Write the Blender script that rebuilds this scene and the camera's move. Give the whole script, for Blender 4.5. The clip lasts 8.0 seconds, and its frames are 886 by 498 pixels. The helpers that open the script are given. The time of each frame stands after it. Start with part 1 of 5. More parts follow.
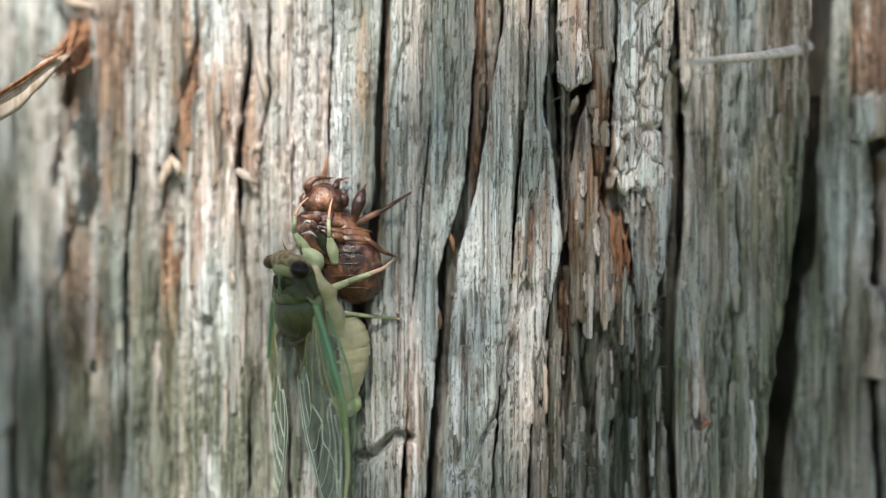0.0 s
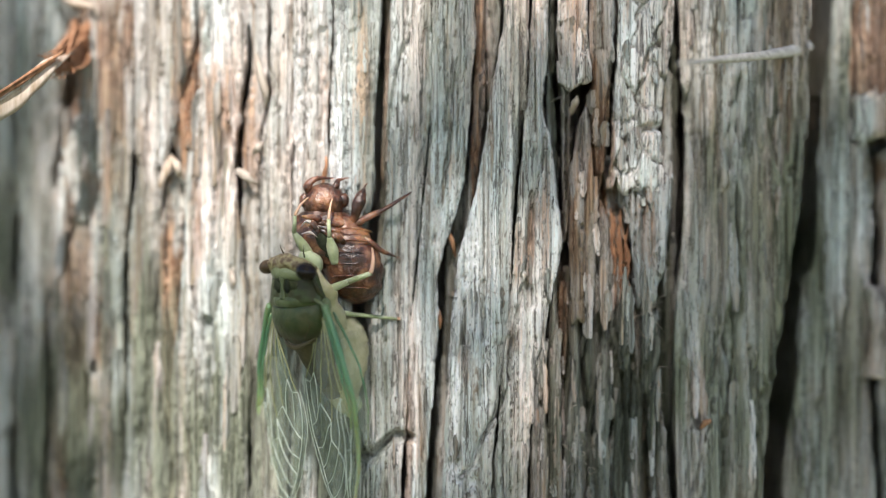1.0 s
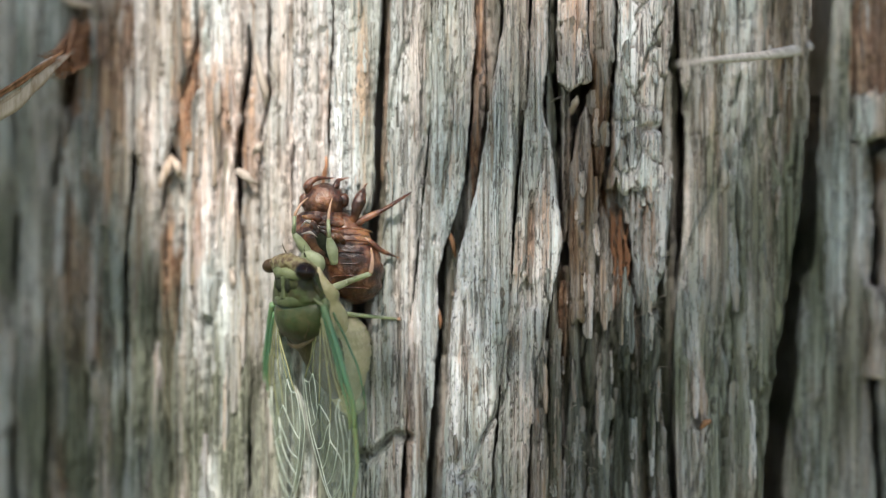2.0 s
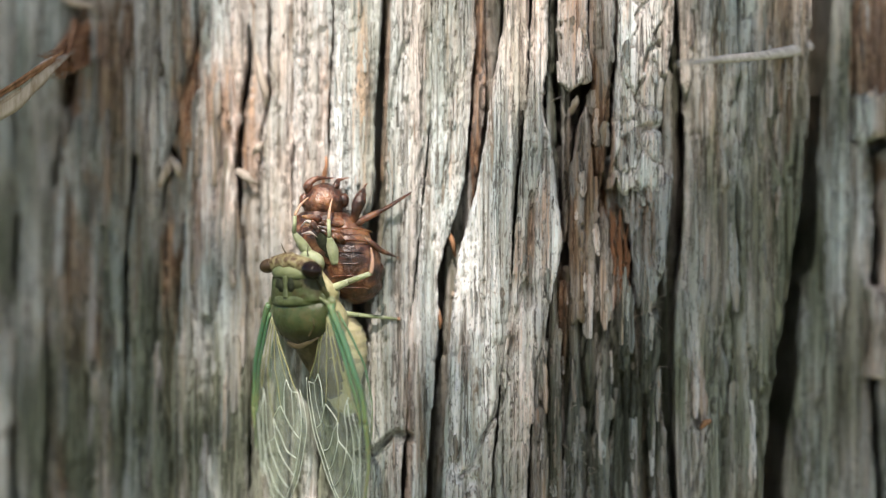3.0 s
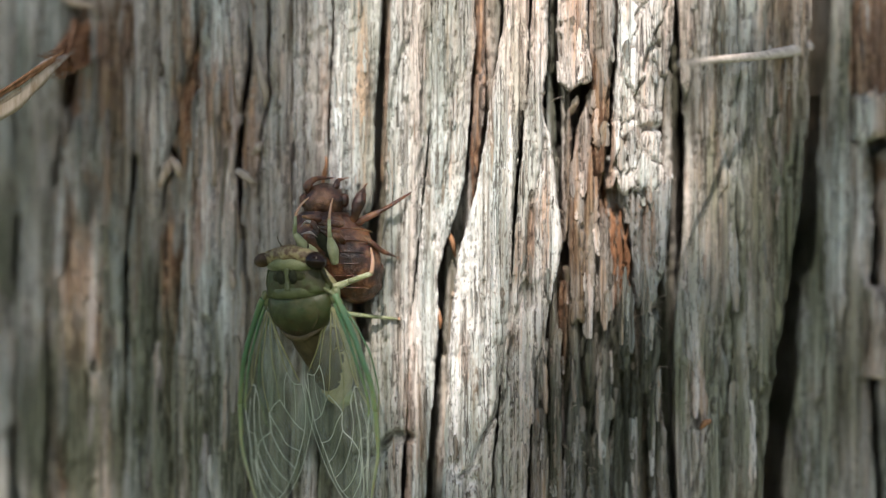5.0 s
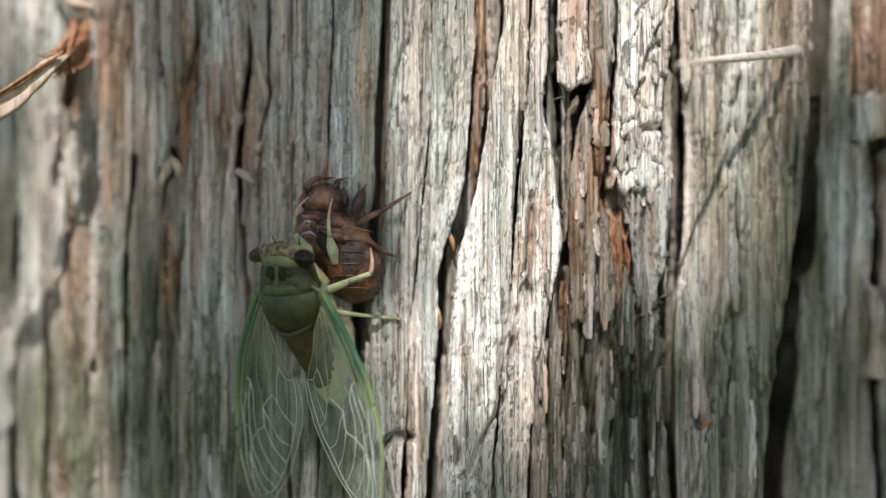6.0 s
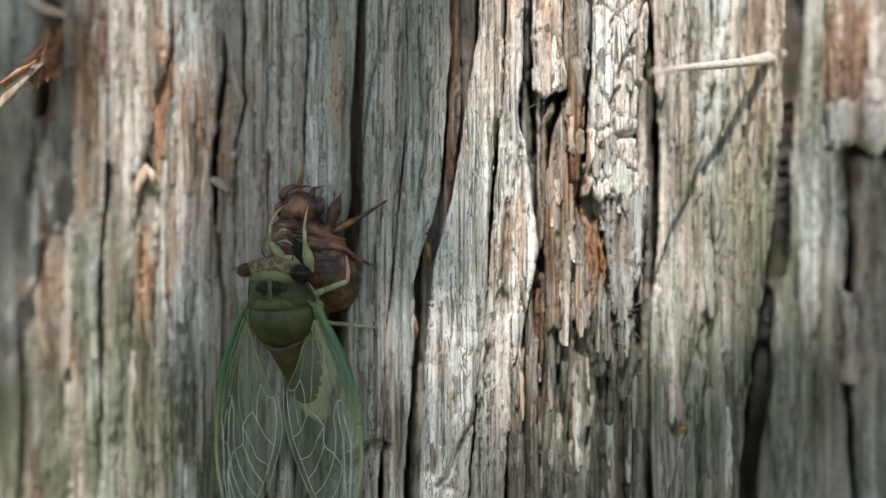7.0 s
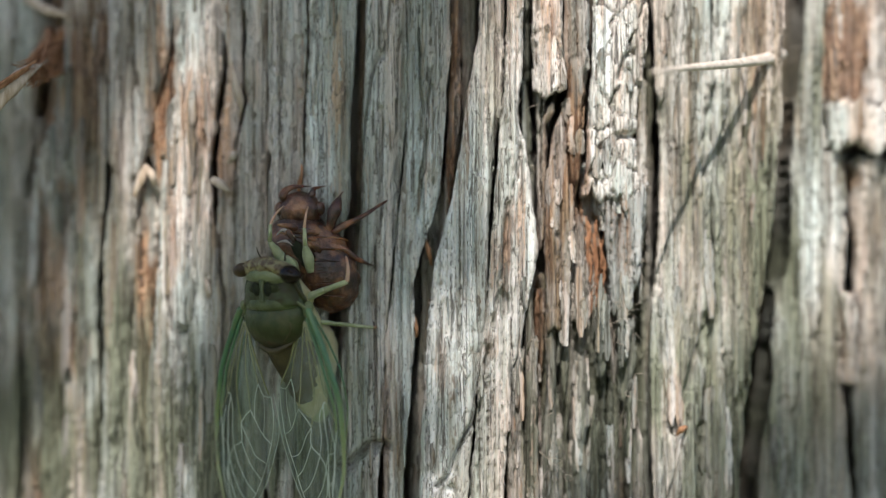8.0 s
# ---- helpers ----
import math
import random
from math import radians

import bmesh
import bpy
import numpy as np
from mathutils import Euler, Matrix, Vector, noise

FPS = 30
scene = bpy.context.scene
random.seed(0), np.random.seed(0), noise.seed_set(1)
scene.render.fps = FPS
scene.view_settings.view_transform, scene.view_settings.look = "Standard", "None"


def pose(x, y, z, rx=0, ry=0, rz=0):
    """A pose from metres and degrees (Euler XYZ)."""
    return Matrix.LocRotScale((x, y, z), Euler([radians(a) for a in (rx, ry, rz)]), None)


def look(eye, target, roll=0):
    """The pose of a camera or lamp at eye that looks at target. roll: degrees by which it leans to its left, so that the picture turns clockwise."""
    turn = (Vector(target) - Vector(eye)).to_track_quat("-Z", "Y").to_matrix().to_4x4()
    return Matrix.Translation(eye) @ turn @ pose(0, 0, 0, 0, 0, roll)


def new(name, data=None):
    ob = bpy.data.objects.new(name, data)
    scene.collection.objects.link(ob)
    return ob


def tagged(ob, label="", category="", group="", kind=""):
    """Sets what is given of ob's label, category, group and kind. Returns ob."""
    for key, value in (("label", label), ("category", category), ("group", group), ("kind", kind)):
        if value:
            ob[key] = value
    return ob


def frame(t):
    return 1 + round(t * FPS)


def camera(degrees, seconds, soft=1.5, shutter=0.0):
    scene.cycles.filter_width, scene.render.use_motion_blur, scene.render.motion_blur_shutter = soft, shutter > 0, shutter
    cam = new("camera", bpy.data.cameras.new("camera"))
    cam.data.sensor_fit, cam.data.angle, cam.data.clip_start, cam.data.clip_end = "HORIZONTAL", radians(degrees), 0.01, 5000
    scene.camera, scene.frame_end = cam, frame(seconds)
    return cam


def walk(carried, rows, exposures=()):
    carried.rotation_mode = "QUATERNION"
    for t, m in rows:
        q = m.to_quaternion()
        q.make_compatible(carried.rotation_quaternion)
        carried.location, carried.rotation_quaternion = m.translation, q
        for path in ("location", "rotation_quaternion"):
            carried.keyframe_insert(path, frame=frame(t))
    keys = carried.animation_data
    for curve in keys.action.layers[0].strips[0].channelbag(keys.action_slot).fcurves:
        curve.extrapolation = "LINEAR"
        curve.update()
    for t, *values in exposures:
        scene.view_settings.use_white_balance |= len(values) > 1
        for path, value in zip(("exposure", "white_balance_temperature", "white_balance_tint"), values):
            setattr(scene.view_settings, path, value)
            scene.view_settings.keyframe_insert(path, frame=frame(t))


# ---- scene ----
# ---------------------------------------------------------------- camera
EYE_H = 1.30                       # height of the lens over the ground
EYE = Vector((0.0, -0.2486, EYE_H))
cam = camera(35.0, 8.0, soft=1.25)
cam.data.dof.use_dof = True        # close-up lens: the trunk's flanks are soft
cam.data.dof.focus_distance = 0.2372
cam.data.dof.aperture_fstop = 4.3


def aim(x, z, roll):
    return look(EYE, (x, 0.0, EYE_H + z), roll)


walk(cam, [
    (0.0, aim(0, 0, 0)), (6.3, aim(0, 0, 0)),
    (6.4, aim(0.00435, 0.00138, -0.22)), (6.5, aim(0.00440, 0.00135, -0.22)),
    (7.0, aim(0.00425, 0.00138, -0.22)), (8.0, aim(0.00425, 0.00142, -0.22))],
    exposures=[(0.0, 0.40, 6650, 8), (0.5, 0.53, 6500, 9), (1.0, 0.63, 6650, 10), (1.7, 0.42, 6750, 10), (3.0, 0.46, 7050, 13), (4.5, 0.36, 7150, 14), (6.0, 0.26, 6950, 12), (6.5, 0.23, 6900, 11), (8.0, 0.25, 6800, 9)])

# ---------------------------------------------------------------- light
SUN_WAY = Vector((0.10, 0.68, -0.73)).normalized()     # the way the sunlight goes
elev = math.asin(-SUN_WAY.z)
world = bpy.data.worlds.new("world")
scene.world = world
world.use_nodes = True
wn = world.node_tree.nodes
sky = wn.new("ShaderNodeTexSky")
sky.sky_type, sky.sun_disc = "NISHITA", False
sky.sun_elevation = elev
sky.air_density, sky.dust_density, sky.ozone_density = 1.0, 1.2, 1.15
sky.sun_rotation = math.atan2(-SUN_WAY.x, -SUN_WAY.y)
world.node_tree.links.new(sky.outputs[0], wn["Background"].inputs[0])
wn["Background"].inputs[1].default_value = 0.15
sun = new("sun", bpy.data.lights.new("sun", "SUN"))
sun.data.energy, sun.data.angle, sun.data.color = 4.8, radians(0.53), (1.0, 0.955, 0.935)
sun.matrix_world = look((0, 0, 6), Vector((0, 0, 6)) + SUN_WAY)


# ---------------------------------------------------------------- materials
def material(name, rough=0.8):
    m = bpy.data.materials.new(name)
    m.use_nodes = True
    n, l = m.node_tree.nodes, m.node_tree.links
    b = n["Principled BSDF"]
    b.inputs["Roughness"].default_value = rough
    return m, n, l, b


def coords(n, l, scale):
    c = n.new("ShaderNodeTexCoord")
    mp = n.new("ShaderNodeMapping")
    mp.inputs["Scale"].default_value = scale
    l.new(c.outputs["Object"], mp.inputs["Vector"])
    return mp.outputs[0]


def noise_tex(n, l, vec, scale=1.0, detail=4.0, rough=0.6, distort=0.0):
    t = n.new("ShaderNodeTexNoise")
    t.inputs["Scale"].default_value = scale
    t.inputs["Detail"].default_value = detail
    t.inputs["Roughness"].default_value = rough
    t.inputs["Distortion"].default_value = distort
    l.new(vec, t.inputs["Vector"])
    return t.outputs["Fac"]


def ramp(n, l, fac, *stops):
    r = n.new("ShaderNodeValToRGB")
    e = r.color_ramp.elements
    while len(e) < len(stops):
        e.new(0.5)
    for el, (p, c) in zip(e, stops):
        el.position, el.color = p, (*c, 1) if len(c) == 3 else c
    l.new(fac, r.inputs[0])
    return r.outputs[0]


def mix(n, l, fac, a, b, mode="MIX"):
    m = n.new("ShaderNodeMix")
    m.data_type, m.blend_type = "RGBA", mode
    for sock, v in ((m.inputs[0], fac), (m.inputs[6], a), (m.inputs[7], b)):
        if isinstance(v, (int, float)):
            sock.default_value = v
        elif isinstance(v, tuple):
            sock.default_value = (*v, 1)
        else:
            l.new(v, sock)
    return m.outputs[2]


def maths(n, l, op, a, b):
    m = n.new("ShaderNodeMath")
    m.operation = op
    for sock, v in zip(m.inputs, (a, b)):
        if isinstance(v, (int, float)):
            sock.default_value = v
        else:
            l.new(v, sock)
    return m.outputs[0]


def bump(n, l, b, height, dist, strength=1.0):
    k = n.new("ShaderNodeBump")
    k.inputs["Distance"].default_value, k.inputs["Strength"].default_value = dist, strength
    l.new(height, k.inputs["Height"])
    l.new(k.outputs[0], b.inputs["Normal"])


def grey3(v):
    return (v, v, v)


def bark_material():
    m, n, l, b = material("weathered_bark", 0.88)
    fine = noise_tex(n, l, coords(n, l, (3400, 3400, 90)), 1, 3, 0.6)
    line = noise_tex(n, l, coords(n, l, (1500, 1500, 30)), 1, 3, 0.55, 0.15)
    streak = noise_tex(n, l, coords(n, l, (420, 420, 11)), 1, 5, 0.65, 0.3)
    broad = noise_tex(n, l, coords(n, l, (60, 60, 12)), 1, 4, 0.6, 0.6)
    tan_at = noise_tex(n, l, coords(n, l, (190, 190, 13)), 1, 5, 0.62, 0.5)
    olive_at = noise_tex(n, l, coords(n, l, (130, 130, 16)), 1, 5, 0.62, 0.4)
    speck = noise_tex(n, l, coords(n, l, (2100, 2100, 560)), 1, 3, 0.65)
    hue = ramp(n, l, streak, (0.32, (0.25, 0.195, 0.155)), (0.38, (0.46, 0.43, 0.395)), (0.46, (0.62, 0.63, 0.62)), (0.52, (0.72, 0.665, 0.635)), (0.57, (0.79, 0.79, 0.78)), (0.65, (0.89, 0.885, 0.875)))
    cool = ramp(n, l, broad, (0.40, (0.90, 1.0, 1.0)), (0.49, (1.0, 1.0, 0.99)), (0.57, (1.10, 1.0, 0.94)))
    grey = mix(n, l, 1.0, hue, cool, "MULTIPLY")
    bleach = n.new("ShaderNodeAttribute")
    bleach.attribute_name = "bleach"
    fresh = maths(n, l, "SUBTRACT", 1.0, maths(n, l, "MULTIPLY", maths(n, l, "MAXIMUM", bleach.outputs["Fac"], 0.0), 3.2))
    fresh = maths(n, l, "MAXIMUM", fresh, 0.0)
    # weathered tan and greenish-grey runs along the grain
    grey = mix(n, l, maths(n, l, "MULTIPLY", fresh, ramp(n, l, tan_at, (0.54, grey3(0)), (0.62, grey3(0.42)))), grey, (0.45, 0.335, 0.26))
    grey = mix(n, l, ramp(n, l, olive_at, (0.52, grey3(0)), (0.64, grey3(0.5))), grey, (0.31, 0.325, 0.26))
    red = ramp(n, l, line, (0.38, (0.11, 0.05, 0.028)), (0.5, (0.28, 0.145, 0.085)), (0.60, (0.52, 0.33, 0.21)))
    at = n.new("ShaderNodeAttribute")
    at.attribute_name = "bare"
    patch = maths(n, l, "ADD", at.outputs["Fac"], ramp(n, l, broad, (0.52, grey3(0)), (0.66, grey3(0.42))))
    patch = maths(n, l, "ADD", patch, ramp(n, l, line, (0.50, grey3(0)), (0.62, grey3(0.32))))
    patch = ramp(n, l, patch, (0.30, grey3(0)), (0.95, grey3(1)))
    col = mix(n, l, maths(n, l, "MULTIPLY", patch, maths(n, l, "ADD", 0.35, maths(n, l, "MULTIPLY", fresh, 0.65))), grey, red)
    col = mix(n, l, ramp(n, l, line, (0.34, grey3(0.68)), (0.43, grey3(0))), col, (0.10, 0.08, 0.06))
    col = mix(n, l, ramp(n, l, fine, (0.34, grey3(0.5)), (0.45, grey3(0))), col, (0.13, 0.11, 0.09))
    col = mix(n, l, ramp(n, l, speck, (0.60, grey3(0)), (0.72, grey3(0.55))), col, (0.74, 0.70, 0.62))
    thread = noise_tex(n, l, coords(n, l, (330, 330, 11)), 1, 4, 0.55, 0.25)
    off = maths(n, l, "ABSOLUTE", maths(n, l, "SUBTRACT", thread, 0.5), 0.0)
    split = ramp(n, l, off, (0.004, grey3(1)), (0.011, grey3(0)))
    col = mix(n, l, maths(n, l, "MULTIPLY", split, 0.7), col, (0.07, 0.05, 0.04))
    mote = noise_tex(n, l, coords(n, l, (2600, 2600, 800)), 1, 2, 0.6)
    col = mix(n, l, ramp(n, l, mote, (0.32, grey3(0.7)), (0.40, grey3(0))), col, (0.10, 0.085, 0.07))
    # green-dark tint: algae on the bark, painted shade in crevices and below the wings
    mo = n.new("ShaderNodeAttribute")
    mo.attribute_name = "moss_and_shade"
    algae_and_shade = mix(n, l, ramp(n, l, line, (0.42, grey3(0)), (0.58, grey3(1))), (0.068, 0.073, 0.050), (0.225, 0.242, 0.175))
    col = mix(n, l, mo.outputs["Fac"], col, algae_and_shade)
    info = n.new("ShaderNodeObjectInfo")
    tone = ramp(n, l, info.outputs["Random"], (0.0, (0.92, 0.93, 0.93)), (1.0, (1.08, 1.06, 1.04)))
    col = mix(n, l, 1.0, col, tone, "MULTIPLY")
    level = n.new("ShaderNodeCombineColor")
    for k in range(3):
        l.new(maths(n, l, "ADD", bleach.outputs["Fac"], 1.0), level.inputs[k])
    col = mix(n, l, 1.0, mix(n, l, 1.0, col, level.outputs[0], "MULTIPLY"), (0.92, 0.915, 0.90), "DARKEN")
    l.new(col, b.inputs["Base Color"])
    b.inputs["Specular IOR Level"].default_value = 0.22
    hgt = maths(n, l, "ADD", maths(n, l, "ADD", maths(n, l, "MULTIPLY", mote, 0.5), maths(n, l, "ADD", maths(n, l, "MULTIPLY", fine, 1.4), maths(n, l, "MULTIPLY", line, 1.3))), maths(n, l, "ADD", maths(n, l, "MULTIPLY", speck, 0.5), maths(n, l, "MULTIPLY", split, -1.2)))
    bump(n, l, b, hgt, 0.00036, 1.0)
    return m


def splinter_material(name, pale, deep, grain_way=(900, 900, 120)):
    m, n, l, b = material(name, 0.75)
    s = noise_tex(n, l, coords(n, l, grain_way), 1, 4, 0.6)
    l.new(ramp(n, l, s, (0.3, deep), (0.62, pale)), b.inputs["Base Color"])
    b.inputs["Specular IOR Level"].default_value = 0.3
    bump(n, l, b, s, 0.0002, 0.8)
    return m


def skin_material(name, a, c, rough=0.45, scale=350, sss=0.15, low=0.35, high=0.65, spec=0.4):
    m, n, l, b = material(name, rough)
    s = noise_tex(n, l, coords(n, l, (scale, scale, scale)), 1, 4, 0.55)
    l.new(ramp(n, l, s, (low, a), (high, c)), b.inputs["Base Color"])
    b.inputs["Subsurface Weight"].default_value = sss
    b.inputs["Subsurface Radius"].default_value = (0.5, 0.6, 0.3)
    b.inputs["Subsurface Scale"].default_value = 0.0012
    b.inputs["Specular IOR Level"].default_value = spec
    bump(n, l, b, noise_tex(n, l, coords(n, l, (620, 620, 620)), 1, 5, 0.62), 0.00042, 0.8)
    return m


def shell_material():
    """Thin dried skin: brown, half clear, with a gloss."""
    m, n, l, b = material("amber_shell", 0.3)
    s = noise_tex(n, l, coords(n, l, (260, 260, 260)), 1, 5, 0.6)
    l.new(ramp(n, l, s, (0.36, (0.014, 0.006, 0.004)), (0.50, (0.085, 0.034, 0.018)), (0.66, (0.33, 0.165, 0.09))), b.inputs["Base Color"])
    b.inputs["Subsurface Weight"].default_value = 0.55
    b.inputs["Subsurface Radius"].default_value = (1.0, 0.42, 0.18)
    b.inputs["Subsurface Scale"].default_value = 0.0025
    b.inputs["Specular IOR Level"].default_value = 0.6
    bump(n, l, b, noise_tex(n, l, coords(n, l, (800, 800, 800)), 1, 4, 0.6), 0.0005, 0.8)
    return m


def membrane_material():
    """Milky, still soft wing skin: lets half of the light straight through."""
    m, n, l, b = material("wing_membrane", 0.35)
    out = n["Material Output"]
    s = noise_tex(n, l, coords(n, l, (160, 160, 90)), 1, 4, 0.6)
    l.new(ramp(n, l, s, (0.3, (0.28, 0.33, 0.28)), (0.7, (0.46, 0.50, 0.45))), b.inputs["Base Color"])
    tl = n.new("ShaderNodeBsdfTranslucent")
    tl.inputs[0].default_value = (0.50, 0.54, 0.47, 1)
    m1 = n.new("ShaderNodeMixShader")
    m1.inputs[0].default_value = 0.35
    l.new(b.outputs[0], m1.inputs[1]), l.new(tl.outputs[0], m1.inputs[2])
    tr = n.new("ShaderNodeBsdfTransparent")
    tr.inputs[0].default_value = (0.93, 1.0, 0.95, 1)
    m2 = n.new("ShaderNodeMixShader")
    l.new(ramp(n, l, s, (0.36, grey3(0.17)), (0.64, grey3(0.38))), m2.inputs[0])
    l.new(tr.outputs[0], m2.inputs[1]), l.new(m1.outputs[0], m2.inputs[2])
    l.new(m2.outputs[0], out.inputs[0])
    wr = noise_tex(n, l, coords(n, l, (800, 800, 90)), 1, 3, 0.5)
    bump(n, l, b, wr, 0.0004, 0.8)
    return m


def leaf_material():
    m, n, l, b = material("green_leaf", 0.5)
    s = noise_tex(n, l, coords(n, l, (30, 30, 30)), 1, 3, 0.5)
    l.new(ramp(n, l, s, (0.3, (0.04, 0.085, 0.02)), (0.7, (0.10, 0.17, 0.04))), b.inputs["Base Color"])
    tl = n.new("ShaderNodeBsdfTranslucent")
    tl.inputs[0].default_value = (0.30, 0.40, 0.07, 1)
    ms = n.new("ShaderNodeMixShader")
    ms.inputs[0].default_value = 0.5
    l.new(b.outputs[0], ms.inputs[1]), l.new(tl.outputs[0], ms.inputs[2])
    l.new(ms.outputs[0], n["Material Output"].inputs[0])
    return m


def ground_material():
    m, n, l, b = material("leaf_litter", 0.95)
    s = noise_tex(n, l, coords(n, l, (9, 9, 9)), 1, 6, 0.65)
    g = noise_tex(n, l, coords(n, l, (0.7, 0.7, 0.7)), 1, 4, 0.6)
    soil = ramp(n, l, s, (0.3, (0.06, 0.045, 0.03)), (0.7, (0.20, 0.15, 0.09)))
    grass = ramp(n, l, s, (0.3, (0.04, 0.07, 0.02)), (0.7, (0.10, 0.16, 0.05)))
    l.new(mix(n, l, ramp(n, l, g, (0.4, grey3(0)), (0.55, grey3(1))), soil, grass), b.inputs["Base Color"])
    bump(n, l, b, s, 0.03)
    return m


def eye_material(name, a, c, rough):
    m, n, l, b = material(name, rough)
    s = noise_tex(n, l, coords(n, l, (500, 500, 500)), 1, 3, 0.5)
    l.new(ramp(n, l, s, (0.4, a), (0.65, c)), b.inputs["Base Color"])
    b.inputs["Specular IOR Level"].default_value = 0.25
    return m


def thorax_material():
    """Dark olive green, browner towards the waist."""
    m, n, l, b = material("olive_thorax", 0.42)
    s = noise_tex(n, l, coords(n, l, (330, 330, 330)), 1, 4, 0.55)
    c = n.new("ShaderNodeTexCoord")
    xyz = n.new("ShaderNodeSeparateXYZ")
    l.new(c.outputs["Object"], xyz.inputs[0])
    low = maths(n, l, "ADD", maths(n, l, "MULTIPLY", xyz.outputs[2], -130.0), maths(n, l, "MULTIPLY", s, 0.8))
    green = ramp(n, l, s, (0.36, (0.026, 0.032, 0.010)), (0.50, (0.036, 0.054, 0.017)), (0.66, (0.070, 0.074, 0.030)))
    brown = ramp(n, l, s, (0.36, (0.026, 0.020, 0.008)), (0.66, (0.060, 0.048, 0.021)))
    l.new(mix(n, l, ramp(n, l, low, (0.30, grey3(0)), (0.85, grey3(1))), green, brown), b.inputs["Base Color"])
    b.inputs["Subsurface Weight"].default_value = 0.2
    b.inputs["Subsurface Scale"].default_value = 0.001
    b.inputs["Specular IOR Level"].default_value = 0.35
    bump(n, l, b, noise_tex(n, l, coords(n, l, (700, 700, 700)), 1, 5, 0.6), 0.0003, 0.6)
    return m


BARK = bark_material()
SPLINTER = splinter_material("pale_splinter", (0.58, 0.48, 0.39), (0.33, 0.24, 0.16))
FIBRE = splinter_material("red_fibre", (0.44, 0.23, 0.125), (0.17, 0.075, 0.038))
TWIG = splinter_material("bleached_twig", (0.74, 0.66, 0.58), (0.50, 0.42, 0.35), (240, 900, 900))
PALE = splinter_material("bleached_chip", (0.50, 0.44, 0.37), (0.28, 0.22, 0.17))
SHELL = shell_material()
TORN = skin_material("torn_lining", (0.26, 0.22, 0.18), (0.50, 0.46, 0.42), 0.4)
GREEN = skin_material("green_skin", (0.036, 0.034, 0.011), (0.044, 0.062, 0.019), 0.45, 380, 0.25, 0.40, 0.58, 0.3)
RIM = skin_material("green_rim", (0.11, 0.135, 0.06), (0.19, 0.215, 0.11), 0.42)
COLLAR = skin_material("collar_skin", (0.052, 0.068, 0.026), (0.090, 0.112, 0.048), 0.45, 420)
OLIVE = skin_material("olive_skin", (0.085, 0.052, 0.025), (0.24, 0.21, 0.11), 0.34, 1100, 0.25, 0.44, 0.58)
BROWN = skin_material("brown_skin", (0.034, 0.025, 0.010), (0.078, 0.062, 0.026), 0.5)
HOLLOW = skin_material("olive_hollow", (0.016, 0.019, 0.008), (0.045, 0.052, 0.022), 0.7, 1400, 0.05, spec=0.12)
DARK = skin_material("dark_patch", (0.010, 0.012, 0.008), (0.028, 0.034, 0.018), 0.75, 900, spec=0.12)
CREAM = skin_material("cream_skin", (0.36, 0.33, 0.17), (0.56, 0.49, 0.31), 0.5, 300, 0.3)
LEG = skin_material("pale_green_leg", (0.25, 0.29, 0.16), (0.43, 0.46, 0.29), 0.45, 400, 0.3)
TARSUS = skin_material("pink_tarsus", (0.45, 0.26, 0.17), (0.60, 0.40, 0.28), 0.45, 400, 0.3)
EYE_M = eye_material("dark_eye", (0.005, 0.0028, 0.002), (0.012, 0.006, 0.004), 0.10)
EYE_B = eye_material("brown_eye", (0.040, 0.026, 0.014), (0.095, 0.062, 0.034), 0.4)
THORAX = thorax_material()
TIP = skin_material("pale_tip", (0.30, 0.34, 0.17), (0.44, 0.47, 0.28), 0.45, 300, 0.3)


def costa_material():
    """Green at the wing's root, paling to yellow and white towards its tip."""
    m, n, l, b = material("wing_edge", 0.4)
    c = n.new("ShaderNodeTexCoord")
    s = n.new("ShaderNodeSeparateXYZ")
    l.new(c.outputs["Object"], s.inputs[0])
    along = maths(n, l, "MULTIPLY", s.outputs[2], -1000.0 / 36.0)
    l.new(ramp(n, l, along, (0.0, (0.11, 0.19, 0.085)), (0.12, (0.060, 0.155, 0.080)), (0.34, (0.075, 0.175, 0.090)), (0.55, (0.20, 0.27, 0.11)), (0.85, (0.36, 0.40, 0.24))), b.inputs["Base Color"])
    b.inputs["Subsurface Weight"].default_value = 0.2
    b.inputs["Subsurface Scale"].default_value = 0.001
    return m


COSTA = costa_material()
VEIN = skin_material("pale_vein", (0.38, 0.44, 0.36), (0.56, 0.61, 0.52), 0.4, 300, 0.1)
ROOT = skin_material("olive_vein", (0.16, 0.17, 0.07), (0.30, 0.30, 0.16), 0.4, 300, 0.1)
MEMBRANE = membrane_material()
LEAF = leaf_material()
GROUND = ground_material()


# ---------------------------------------------------------------- mesh tools
MM = 0.001


def smooth_mesh(name, verts, faces, attrs=None, smooth=True):
    me = bpy.data.meshes.new(name)
    me.from_pydata([tuple(v) for v in verts], [], faces)
    if smooth:
        me.polygons.foreach_set("use_smooth", [True] * len(me.polygons))
    for key, values in (attrs or {}).items():
        me.attributes.new(key, "FLOAT", "POINT").data.foreach_set("value", np.asarray(values, dtype=np.float32))
    me.update()
    return me


def part(name, me, mat, parent, label=""):
    """One mesh object under a thing or under a part."""
    ob = new(name, me)
    if not me.materials:
        me.materials.append(mat)
    ob.parent = parent
    if label:
        ob["label"] = label
    return ob


def empty(name, m, label, category, group="", kind=""):
    ob = new(name)
    ob.empty_display_size = 0.01
    ob.matrix_world = m
    return tagged(ob, label, category, group, kind)


